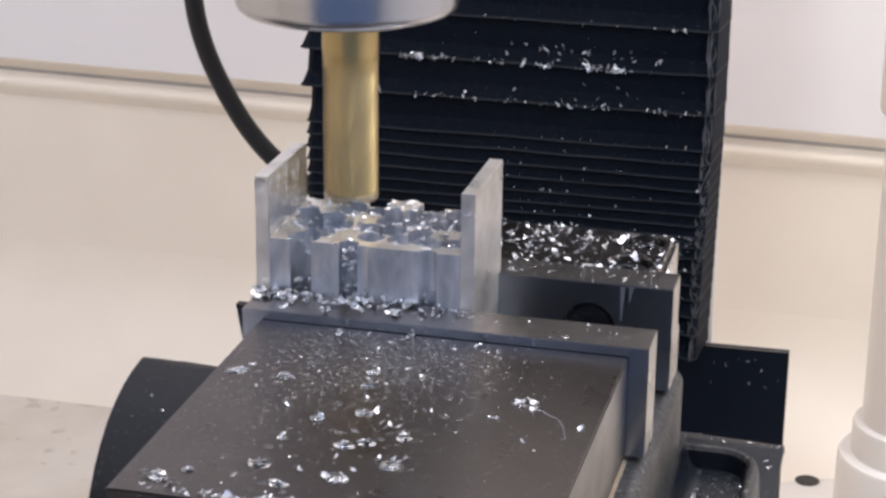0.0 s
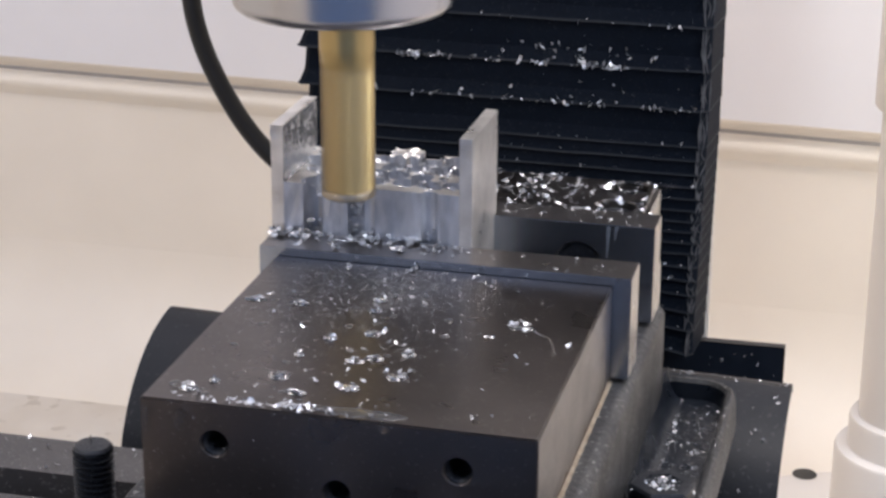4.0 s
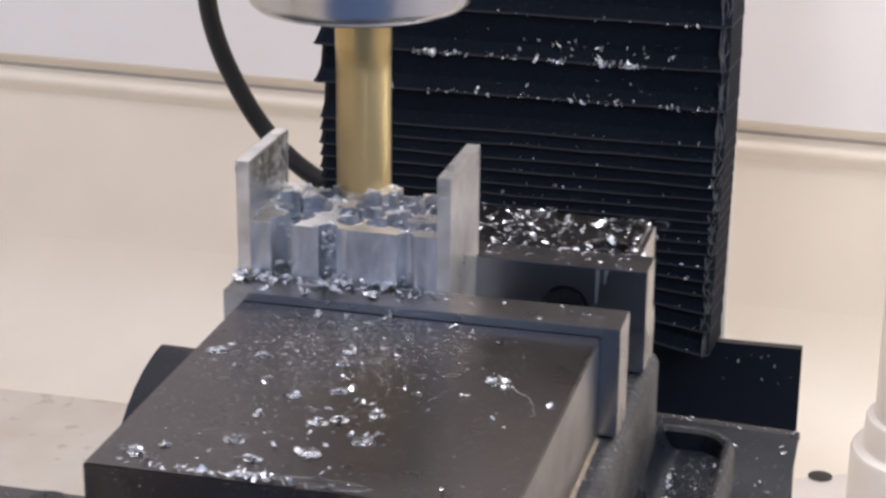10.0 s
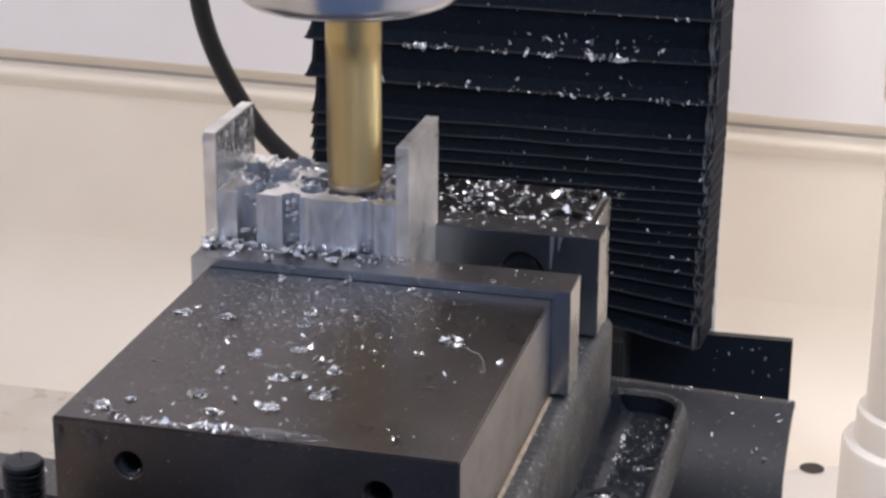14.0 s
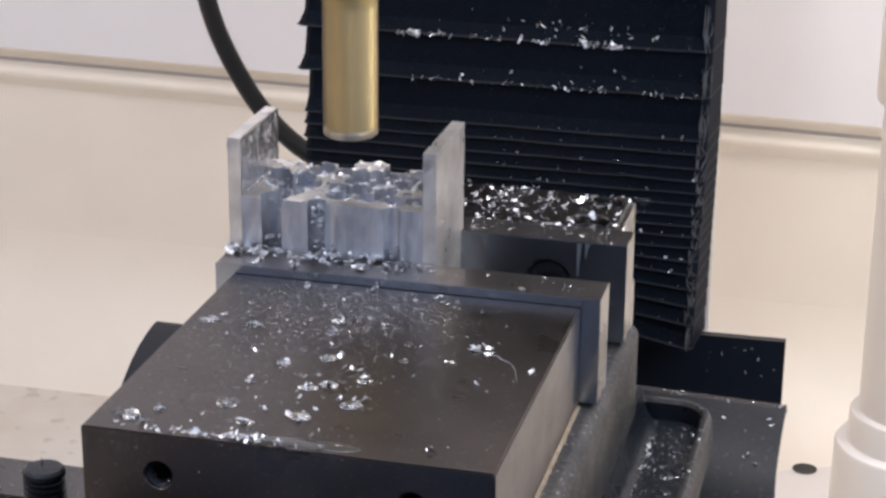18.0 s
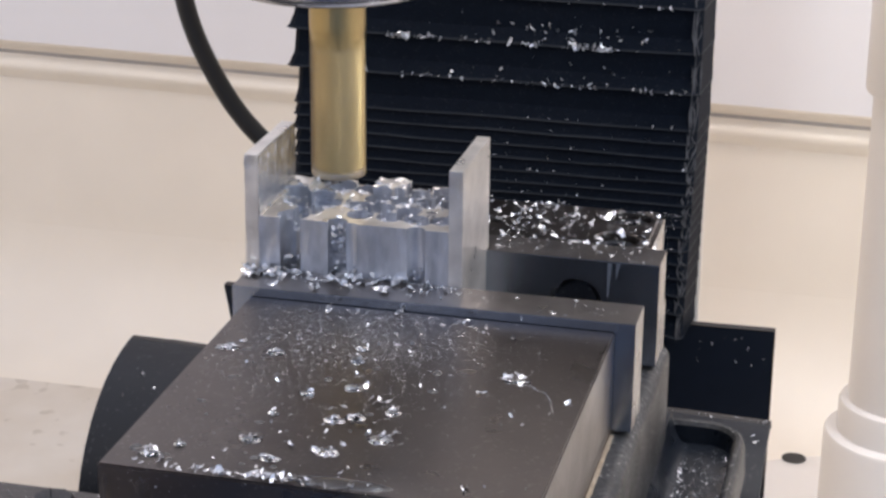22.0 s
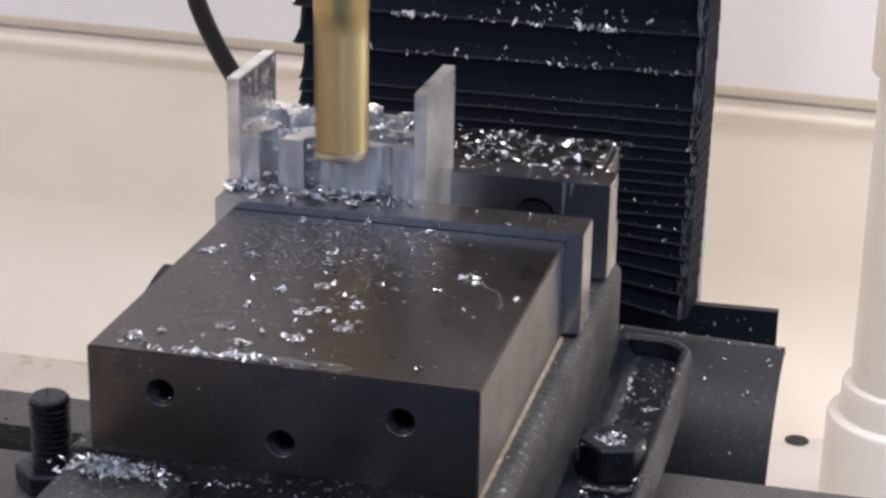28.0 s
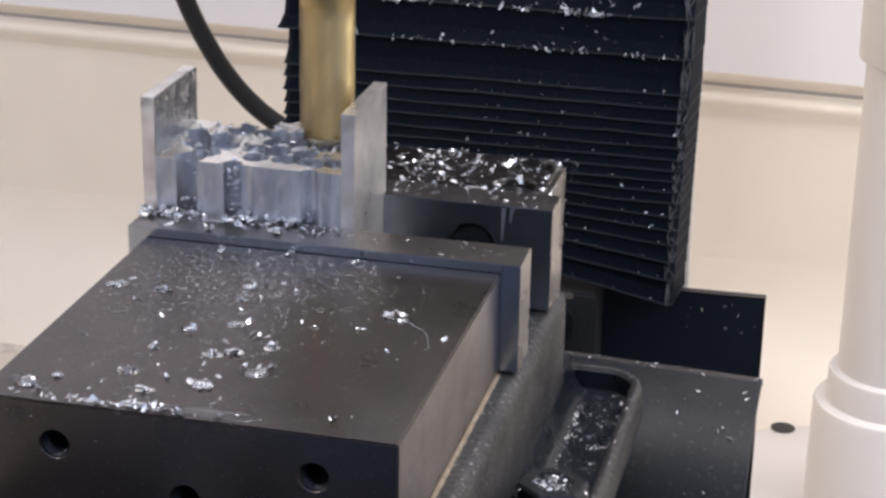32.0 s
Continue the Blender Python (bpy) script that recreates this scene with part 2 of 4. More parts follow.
def bm_box(x0, x1, y0, y1, z0, z1, bevel=0.0, bm=None, segments=2):
    own = bmesh.new()
    bmesh.ops.create_cube(own, size=1.0)
    for v in own.verts:
        v.co = Vector(((x0 + x1) / 2 + v.co.x * (x1 - x0), (y0 + y1) / 2 + v.co.y * (y1 - y0), (z0 + z1) / 2 + v.co.z * (z1 - z0)))
    if bevel:
        bmesh.ops.bevel(own, geom=own.edges[:], offset=bevel, segments=segments, affect="EDGES")
    return merge(bm, own)


def merge(bm, own):
    if bm is None:
        return own
    me = bpy.data.meshes.new("scratch")
    own.to_mesh(me)
    own.free()
    bm.from_mesh(me)
    bpy.data.meshes.remove(me)
    return bm


def bm_turn(profile, axis="z", centre=(0, 0, 0), sides=48, bm=None):
    """A turned solid: profile rows of (radius, height) along the axis."""
    own = bmesh.new()
    rings = []
    for r, h in profile:
        if r < 1e-6:
            rings.append([own.verts.new((0, 0, h))])
        else:
            rings.append([own.verts.new((r * math.cos(2 * math.pi * i / sides), r * math.sin(2 * math.pi * i / sides), h)) for i in range(sides)])
    for a, b in zip(rings, rings[1:]):
        for i in range(sides):
            j = (i + 1) % sides
            if len(a) == 1 and len(b) == 1:
                continue
            if len(a) == 1:
                own.faces.new((a[0], b[j], b[i]))
            elif len(b) == 1:
                own.faces.new((a[i], a[j], b[0]))
            else:
                own.faces.new((a[i], a[j], b[j], b[i]))
    if axis == "x":
        m = Matrix(((0, 0, 1), (1, 0, 0), (0, 1, 0))).to_4x4()
    elif axis == "y":
        m = Matrix(((1, 0, 0), (0, 0, 1), (0, -1, 0))).to_4x4()
    else:
        m = Matrix.Identity(4)
    bmesh.ops.transform(own, matrix=Matrix.Translation(centre) @ m, verts=own.verts)
    bmesh.ops.recalc_face_normals(own, faces=own.faces[:])
    return merge(bm, own)


def bm_prism(outline, axis, lo, hi, bm=None, bevel=0.0):
    """An outline of (a, b) pairs pushed along an axis: x -> (y, z), y -> (x, z), z -> (x, y)."""
    own = bmesh.new()

    def put(a, b, c):
        return {"x": (c, a, b), "y": (a, c, b), "z": (a, b, c)}[axis]

    low = [own.verts.new(put(a, b, lo)) for a, b in outline]
    top = [own.verts.new(put(a, b, hi)) for a, b in outline]
    n = len(outline)
    for i in range(n):
        own.faces.new((low[i], low[(i + 1) % n], top[(i + 1) % n], top[i]))
    own.faces.new(low[::-1])
    own.faces.new(top)
    bmesh.ops.recalc_face_normals(own, faces=own.faces[:])
    if bevel:
        bmesh.ops.bevel(own, geom=own.edges[:], offset=bevel, segments=2, affect="EDGES")
    return merge(bm, own)


def thing(name, base, label, category, kind="", group=""):
    ob = new(name)
    ob.empty_display_size = 0.01
    ob.location = Vector(base) * MM
    return tagged(ob, label, category, group, kind)


def part(name, bm, mat, parent=None, label="", smooth=False):
    """Links a bmesh given in millimetres as one mesh object, under a thing or a part."""
    for v in bm.verts:
        v.co *= MM
    me = bpy.data.meshes.new(name)
    bm.to_mesh(me)
    bm.free()
    me.materials.append(mat)
    if smooth:
        for p in me.polygons:
            p.use_smooth = True
        me.set_sharp_from_angle(angle=radians(35))
    ob = new(name, me)
    if parent is not None:
        ob.parent = parent
        if parent.parent is None:
            ob.location = -parent.location if parent.data is None else (0, 0, 0)
    if label:
        ob["label"] = label
    return ob


def solo(name, bm, mat, label, category, kind="", group="", smooth=False):
    return tagged(part(name, bm, mat, None, "", smooth), label, category, group, kind)


WITH_VISE, WITH_SADDLE = [], []

# ---- the enclosure ----
solo("floor", bm_box(-700, 420, -440, 420, -240, -226), PAN, "cream painted steel chip pan with faint stains", "floor", "structure")
back = bm_box(-700, 420, 420, 428, -226, -76)
solo("wall_north", back, WALL_CREAM, "cream painted steel back wall of the enclosure", "wall", "structure")
solo("wall_cove", bm_prism([(420, -226)] + [(420 - 60 + 60 * math.cos(radians(9 * k)), -166 - 60 * math.sin(radians(9 * k))) for k in range(11)], "x", -700, 420), WALL_CREAM,
     "cream coved joint between wall and pan", "trim", "structure", smooth=True)
solo("wall_panel", bm_prism([(-700, -62.7), (420, -80.3), (420, 600), (-700, 600)], "y", 412, 428), WALL_WHITE, "white painted upper panel of the back wall", "wall", "structure")


def leaning(bm):
    bmesh.ops.rotate(bm, cent=(-140, 0, -71.5), matrix=Matrix.Rotation(math.atan(17.6 / 1120), 3, "Y"), verts=bm.verts)
    return bm


LIP = [(412.0, -71.4), (412.3, -72.2), (413.6, -73.4), (416.2, -75.0), (418.4, -76.6), (419.3, -78.2), (419.3, -79.6), (418.4, -81.2), (416.8, -82.6), (415.7, -84.2), (415.6, -85.8), (416.6, -88.0), (418.4, -90.2), (419.9, -92.5), (419.9, -71.4)]
solo("trim", leaning(bm_prism(LIP, "x", -699, 419)), WALL_CREAM, "cream rolled lip and groove under the upper panel", "trim", "structure", smooth=True)
# grey strip draws the shadow line under the upper panel
solo("groove_shade_strip", leaning(bm_prism([(418.9, -78.1), (418.7, -78.9), (418.9, -79.7), (419.6, -79.7), (419.6, -78.1)], "x", -699, 419)), GROOVE_SHADE, "grey strip painting the shadow line in the groove", "trim", "structure")
# unseen boards added in front, coloured for what the steel reflects
solo("front_reflector", bm_box(-215, 420, -440, -430, -226, 60), REFLECTOR_BLUE, "unseen blue front board added to tint reflections", "wall", "structure")
solo("front_reflector_left", bm_box(-700, -215, -440, -430, -226, 60), WALL_CREAM, "unseen cream front board added to warm reflections", "wall", "structure")
solo("wall_west", bm_box(-712, -700, -440, 428, -226, 600), WALL_CREAM, "cream painted side wall", "wall", "structure")
solo("wall_east", bm_box(420, 432, -440, 428, -226, 600), WALL_WHITE, "white painted side wall", "wall", "structure")


def round_post():
    cx, cy = 84.3, 270
    t = thing("drain_pipe", (cx, cy, -226), "white plastic stand pipe in stepped sleeves on a flange", "pipe")
    part("pipe", bm_turn([(0, -160), (22, -160), (22, 380), (0, 380)], centre=(cx, cy, 0), sides=64), PLASTIC_WHITE, t, smooth=True)
    part("coupling", bm_turn([(22.05, -23), (24.6, -23), (25.2, -22), (25.2, 60), (22.05, 60)], centre=(cx, cy, 0), sides=64), PLASTIC_WHITE, t, smooth=True)
    part("collar", bm_turn([(0, -168), (25.4, -168), (25.4, -150), (24.8, -148.6), (22.1, -148), (0, -148)], centre=(cx, cy, 0), sides=64), PLASTIC_WHITE, t, smooth=True)
    part("sleeve", bm_turn([(0, -222), (31.0, -222), (30.4, -163.5), (29.6, -162), (25.5, -161.3), (0, -161.3)], centre=(cx, cy, 0), sides=64), PLASTIC_WHITE, t, smooth=True)
    fl = part("flange", bm_turn([(0, -226), (104, -226), (104, -223.4), (102.5, -222.6), (66, -222.6), (64, -219.5), (58, -218.5), (0, -218.5)], centre=(cx, cy, 0), sides=80), PLASTIC_WHITE, t, smooth=True)
    # flat dark disc paints the shade of the bolt hole
    part("bolt_hole", bm_turn([(0, -222.5), (5.5, -222.5), (5.5, -222.3), (0, -222.3)], centre=(39, 361, 0), sides=24), DARK, fl, "dark bolt hole in the flange")
    return t


round_post()

def cut(bm, cutters):
    """The bmesh with the cutters taken out of it, all in millimetres."""
    tool = bmesh.new()
    for c in cutters:
        merge(tool, c)
    obs = []
    for m in (bm, tool):
        me = bpy.data.meshes.new("scratch")
        m.to_mesh(me)
        m.free()
        ob = bpy.data.objects.new("scratch", me)
        scene.collection.objects.link(ob)
        obs.append(ob)
    mod = obs[0].modifiers.new("cut", "BOOLEAN")
    mod.object, mod.operation, mod.solver, mod.use_self = obs[1], "DIFFERENCE", "EXACT", True
    done = bpy.data.meshes.new_from_object(obs[0].evaluated_get(bpy.context.evaluated_depsgraph_get()))
    for ob in obs:
        bpy.data.objects.remove(ob)
    out = bmesh.new()
    out.from_mesh(done)
    bpy.data.meshes.remove(done)
    return out


def carve(name, bm, cutters, mat, parent=None, label="", smooth=False):
    """A part with holes cut into it."""
    return part(name, cut(bm, cutters), mat, parent, label, smooth)


def lit_sides(ob, mat, top=None):
    """Gives sides a copy with light put into its colour, tops a darker one."""
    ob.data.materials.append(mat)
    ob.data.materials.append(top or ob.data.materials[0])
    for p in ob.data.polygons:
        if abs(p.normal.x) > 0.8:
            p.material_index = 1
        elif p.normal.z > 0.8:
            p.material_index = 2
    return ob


# ---- column, bellows, covers ----
solo("column", bm_box(-108, -40, 153.8, 290, -226, 420, 1.5, bm_box(-117, 13.2, 152, 153.8, -226, 420, 0.4)), WALL_CREAM, "cream painted machine column behind the bellows", "machine column")
REAR = thing("rear_cover", (-50, 148, -226), "black flat way cover standing behind the saddle", "way cover")
part("sheet", bm_prism([(-153.4, -78.4), (38.9, -75.7), (38.9, -225.9), (-128, -225.9)], "y", 147, 150), COVER, REAR)
part("edge_strip", bm_box(38.92, 39.4, 146.8, 150.2, -225.9, -75.3, 0.1), HEM, REAR, "pale side edge")
part("edge_strip", bm_prism([(-153.4, -78.38), (38.9, -75.68), (38.9, -75.3), (-153.4, -78.0)], "y", 146.8, 150.2), HEM, REAR, "pale upper edge")
solo("cast_pedestal", bm_box(-140, 20, -150, 140, -226, -200, 2), CAST, "dark cast pedestal under the saddle", "pedestal")


def corner(f, x, y):
    """A point across the bevelled front corner of a pleat, from 0 on the front to 1 on the side."""
    return (x - 3.2 + 2.4 * f, y) if f < 0.5 else (x - 2 + 2.0 * (2 * f - 1), y + 2.0 * (2 * f - 1))


def bellows():
    t = thing("bellows", (-55, 140, -78), "black pleated bellows hung before the column", "bellows")
    folds, crease = [], random.Random(77)
    levels = [-74, -66, -59.5, -54, -49, -44.5, -40, -36, -32.5, -29, -25.4, -21.6, -17.3, -13.1, -8.4, -4.1, 7.8, 20.3, 34.5, 48.5, 62.5, 76]
    for i, z in enumerate(levels):
        rise = (levels[i + 1] if i + 1 < len(levels) else z + 14) - z + 9
        bm = bmesh.new()
        rings = []
        tilt = 0.20 * max(0.0, min(1.0, (-34 - z) / 40)) ** 1.1
        for out, h in ((2.2, -0.2), (0.0, 0.3), (0.25, 0.75), (0.5, 1.0), (1.6, 5.0), (2.4, rise)):
            x0, x1, y0, y1 = (-123.4 + out * 1.4 if z > 5 else -121.6 + out * 0.7) + 0.4 * noise.noise((z, 0.5, 2.0)), 12.0 + 0.02 * min(z, 0) - out * 0.12, 129 + out, 151.7
            pts = [(x0, y1), (x0, y0 + 2), (x0 + 2, y0)]
            for k in range(1, 12):
                f = k / 12
                pts.append((x0 + 2 + (x1 - x0 - 4) * f, y0 + 0.5 * noise.noise((f * 5, z * 0.3, 1.0))))
            pts += [(x1 - 2, y0), (x1, y0 + 2), (x1 + 1.6, y1)]
            rings.append([bm.verts.new((px, py, z + h - tilt * (px - 6) + 0.5 * noise.noise((px * 0.05, z * 0.4, 7.0)))) for px, py in pts])
        edge = bmesh.new()
        for n, (a, b) in enumerate(zip(rings, rings[1:])):
            if n < 2:
                a, b = [edge.verts.new(v.co) for v in a], [edge.verts.new(v.co) for v in b]
            for k in range(len(a) - 1):
                (edge if n < 2 else bm).faces.new((a[k], a[k + 1], b[k + 1], b[k]))
        bmesh.ops.delete(bm, geom=[v for v in bm.verts if not v.link_faces], context="VERTS")
        for m in (bm, edge):
            bmesh.ops.recalc_face_normals(m, faces=m.faces[:])
        fold = bmesh.new()
        step = rise - 9
        for n in range(6 if step > 8 else 4):
            strip, lo = [], crease.uniform(0.15, 1.0)
            hi = max(0.05, min(1.0, lo + crease.uniform(-0.45, 0.45)))
            from_u, to_u, bow = crease.uniform(-0.1, 0.3), crease.uniform(0.65, 1.1), crease.uniform(-0.3, 0.3)
            for q in range(7):
                f = q / 6
                u = from_u + (to_u - from_u) * f
                across = max(0.0, min(1.0, lo + (hi - lo) * f + bow * math.sin(math.pi * f)))
                px, py = corner(across, 12.0 + 0.02 * min(z, 0) - 0.1 * u, 129.05 + 0.7 * u)
                hz = z - tilt * (px - 6) + 0.2 + step * u
                wide = (0.10 + 0.16 * math.sin(math.pi * f)) * (0.8 + 0.6 * noise.noise((f * 3, z * 0.7, n)))
                strip.append((fold.verts.new((px - wide, py - 0.28, hz - wide * 0.5)), fold.verts.new((px + wide, py - 0.28 + wide, hz + wide * 0.5))))
            for a, b in zip(strip, strip[1:]):
                fold.faces.new((a[0], a[1], b[1], b[0]))
        ob = part("pleat", bm, RUBBER, t)
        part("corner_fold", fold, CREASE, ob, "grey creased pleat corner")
        part("worn_lit_edge", edge, LIT_EDGE, ob, "greyish worn and lit pleat edge")
        folds.append((z, ob))
    return t, folds


BELLOWS, FOLDS = bellows()


def arched_sheet(x0, x1, inset):
    """A rubber sheet arched over the saddle between two places, with the strip of its rear hem."""
    pts = [(1.0, -76.5), (0.0, -74.6), (-4, -74.2)]
    for k in range(1, 11):
        a = radians(90 * k / 10)
        pts.append((-5 - 48 * math.sin(a) ** 1.15, -126 + 51.5 * math.cos(a) ** 0.9))
    pts += [(-54, -150), (-55, -175)]
    own, hem = bmesh.new(), bmesh.new()
    rows, loops = [], []
    for k in range(13):
        x = x0 + (x1 - x0) * k / 12
        y = 117.5 - 13.5 * (x + 163) / 207.5
        rows.append([[own.verts.new((x, y + py + d + inset, pz - d * 0.9 - inset + 0.5 * noise.noise((x * 0.03, py * 0.06, 2.0)))) for py, pz in pts] for d in (0.0, 2.2)])
        loops.append([hem.verts.new((x, y + py + inset, pz - inset + 0.5 * noise.noise((x * 0.03, 0, 2.0)))) for py, pz in ((1.3, -77.5), (1.3, -76.2), (0.3, -74.5), (-2.2, -74.0), (-3.4, -74.4))])
    n = len(pts)
    for a, b in zip(rows, rows[1:]):
        for side in (0, 1):
            for i in range(n - 1):
                own.faces.new((a[side][i], a[side][i + 1], b[side][i + 1], b[side][i]))
        for i in (0, n - 1):
            own.faces.new((a[0][i], b[0][i], b[1][i], a[1][i]))
    for r in (rows[0], rows[-1]):
        for i in range(n - 1):
            own.faces.new((r[0][i], r[0][i + 1], r[1][i + 1], r[1][i]))
    for a, b in zip(loops, loops[1:]):
        for k in range(4):
            hem.faces.new((a[k], a[k + 1], b[k + 1], b[k]))
    for m in (own, hem):
        bmesh.ops.recalc_face_normals(m, faces=m.faces[:])
    return own, hem


def apron():
    ob = thing("saddle_apron", (-60, 110, -175), "black rubber way cover arched over the saddle", "way cover")
    own, hem = arched_sheet(-150, 44.5, 0.0)
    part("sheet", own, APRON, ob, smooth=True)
    part("hem", hem, HEM, ob, "pale turned rear hem")
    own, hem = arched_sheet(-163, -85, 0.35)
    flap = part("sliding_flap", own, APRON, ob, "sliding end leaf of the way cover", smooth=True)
    part("hem", hem, HEM, flap, "pale turned rear hem")
    WITH_SADDLE.append(ob)
    ob = solo("saddle", bm_box(-130, 20, -140, 46, -199.5, -130.2, 2), CAST, "dark cast saddle carrying the table", "saddle")
    WITH_SADDLE.append(ob)
    return flap


FLAP = apron()


def bearing_block():
    t = thing("bearing_block", (-20, 138, -92), "dark grey bearing block with a round cap under the bellows", "bearing block")
    part("body", bm_box(-42, -14.2, 128, 146.5, -110, -73, 0.8), GREY_BLOCK, t)
    part("cap", bm_turn([(0, 0), (8.5, 0), (8.5, 3), (7.5, 4), (0, 4)], "y", (-29, 124.2, -83), 32), BLACK, t, smooth=True)
    part("screw", bm_turn([(0, 0), (3.2, 0), (3.2, 2.5), (2.4, 3.2), (0, 3.2)], "y", (-29, 121.4, -83), 20), STEEL, t, smooth=True)
    part("label_plate", bm_box(-25.5, -21.8, 127.4, 128, -75.0, -73.0), BRASS, t, "pale worn label")
    return t


bearing_block()


def hose():
    cu = bpy.data.curves.new("hose", "CURVE")
    cu.dimensions, cu.bevel_depth, cu.bevel_resolution, cu.use_fill_caps = "3D", 3.5 * MM, 6, True
    pts = [(-191, 200, 150), (-189.8, 200, 70), (-186.8, 200, 17.5), (-183, 200, 1), (-176.6, 200, -13.5), (-167, 200, -29.5), (-155.8, 200, -41.5), (-143, 200, -50), (-126, 200, -55.5), (-108, 200, -57.5)]
    sp = cu.splines.new("NURBS")
    sp.points.add(len(pts) - 1)
    for p, c in zip(sp.points, pts):
        p.co = (*[k * MM for k in c], 1)
    sp.use_endpoint_u, sp.order_u, sp.resolution_u = True, 3, 12
    tmp = bpy.data.objects.new("hose_curve", cu)
    scene.collection.objects.link(tmp)
    me = bpy.data.meshes.new_from_object(tmp.evaluated_get(bpy.context.evaluated_depsgraph_get()))
    bpy.data.objects.remove(tmp)
    me.materials.clear()
    me.materials.append(HOSE)
    for p in me.polygons:
        p.use_smooth = True
    return tagged(new("hose", me), "black rubber hose looping into the column", "hose")


HOSE_LINE = hose()


# ---- table ----
def table():
    y0, y1, z0, z1 = -160, 34, -130, -88
    slots = [(3.5, 8), (-58, 8), (-120, 8)]
    out = [(y0, z0), (y0, z1)]
    for c, w in sorted(slots):
        out += [(c - w, z1), (c - w, z1 - 9), (c - w - 4, z1 - 9), (c - w - 4, z1 - 18), (c + w + 4, z1 - 18), (c + w + 4, z1 - 9), (c + w, z1 - 9), (c + w, z1)]
    out += [(y1, z1), (y1, z0)]
    ob = thing("machine_table", (-70, -63, -130), "grey steel machine table with long T-slots", "machine table")
    part("slab", bm_prism(out, "x", -330, 190), TABLE, ob)
    for c, w in slots:
        part("slot_floor", bm_box(-329, 189, c - w - 3.8, c + w + 3.8, z1 - 17.9, z1 - 17.0), BLACK, ob, "thin black slot floor")
    WITH_VISE.append(ob)


table()


# ---- vise ----
def vise():
    t = thing("machine_vise", (-50, -15, -88), "dark steel milling vise gripping the workpiece, littered with chips", "vise")
    WITH_VISE.append(t)
    arc = [(-2 + 3.5 * math.sin(radians(15 * k)), -32.2 + 3.5 * math.cos(radians(15 * k))) for k in range(7)]
    part("bed", bm_prism([(-101.5, -88), (-101.5, -29.7), (-100.5, -28.7)] + arc + [(1.5, -88)], "y", -107.5, 45.5), CAST, t, "rough cast iron vise bed", smooth=True)
    part("bed_arm", bm_box(-101.5, -71.5, -150, -107.5, -88, -31.8, 1.5), CAST, t)
    part("bed_arm", bm_box(-28.5, 1.5, -150, -107.5, -88, -31.8, 1.5), CAST, t)
    lit_sides(part("shoulder", bm_box(-5.1, -0.3, 40.03, 46, -60, -15.5, 0.3), GROUND, t), LIT_END)
    part("shoulder", bm_box(-101.0, -95.4, 40.03, 46, -60, -15.5, 0.3), CAST, t)
    part("heel", bm_box(-95.2, -5.3, 45.6, 77, -88, -28.5, 1.0), CAST, t)
    part("lead_screw", bm_turn([(0, -45), (9, -45), (9, 0), (13, 0), (13, 14), (0, 14)], "y", (-48, -122, -45), 40), BLACK, t, "dark lead screw under the jaw", smooth=True)
    line, rows = bmesh.new(), []
    for k in range(64):
        y, w = -108.5 + 1.5 * k, 0.35 + 0.45 * noise.noise((k * 0.7, 0, 3))
        rows.append([line.verts.new(p) for p in ((-5.3, y, -28.5), (-4.75, y, -28.2), (-4.4 + w, y, -28.35), (-4.0 + w, y, -29.4))])
    for a, b in zip(rows, rows[1:]):
        for k in range(3):
            line.faces.new((a[k], a[k + 1], b[k + 1], b[k]))
    part("rust_line", line, RUST, t, "rusty oil line under the moving jaw")
    film, rows = bmesh.new(), []
    for k in range(96):
        y = -108.6 + k
        h = 1.3 + 0.9 * noise.noise((k * 0.16, 0, 11)) + 0.5 * noise.noise((k * 0.6, 3, 11))
        rows.append([film.verts.new((-4.77, y, z)) for z in (-28.35, -28.3 + max(0.2, h))])
    for a, b in zip(rows, rows[1:]):
        film.faces.new((a[0], b[0], b[1], a[1]))
    part("rust_film", film, RUST_FILM, t, "brown rust film along the jaw's foot")
    holes = [(-78, -12), (-22.4, -12), (-49.8, -20.8)]
    cuts = [bm_turn([(0, -1), (3.45, -1), (3.4, 0.3), (3.2, 0.5), (3.2, 14), (0, 16)], "y", (x, -109, z), 32) for x, z in holes]
    mj = lit_sides(carve("movable_jaw", bm_box(-95.3, -4.8, -109, -13.1, -28.4, -2.4, 0.4), cuts, GROUND, t, "ground steel movable jaw block"), LIT_FLANK)
    for x, z in holes:
        part("tapped_hole", bm_turn([(3.19, 0.8), (3.15, 1.2), (2.8, 1.6), (3.15, 2.0), (2.8, 2.4), (3.15, 2.8), (2.8, 3.2), (3.15, 3.6), (2.8, 4.2), (2.8, 13), (0, 14)], "y", (x, -109, z), 28), BLACK, mj, "dark threaded hole")
    lit_sides(part("jaw_plate", bm_box(-100, 0, -13.1, 0, -27.8, 0, 0.16), PLATE, mj, "hardened steel jaw plate"), LIT_END, PLATE_TOP)
    bores = [(-13.6, 70), (-14.8, 52)]
    cuts = [bm_turn([(0, 1), (6.6, 1), (6.0, -0.5), (6.0, -7), (0, -7)], "z", (x, y, -2.4), 40) for x, y in bores]
    fj = lit_sides(carve("fixed_jaw", bm_box(-95.3, -5.2, 40, 77, -28.4, -2.4, 1.4), cuts, GROUND, t, "ground steel fixed jaw block"), LIT_END)
    lit_sides(carve("jaw_plate", bm_box(-100, 0, 27.8, 40, -27.8, 0, 0.16), [bm_turn([(0, -1), (6.65, -1), (6.65, 6), (0, 6)], "y", (-21.3, 27.8, -12.2), 40)], PLATE, fj, "hardened steel jaw plate"), LIT_END, PLATE_TOP)
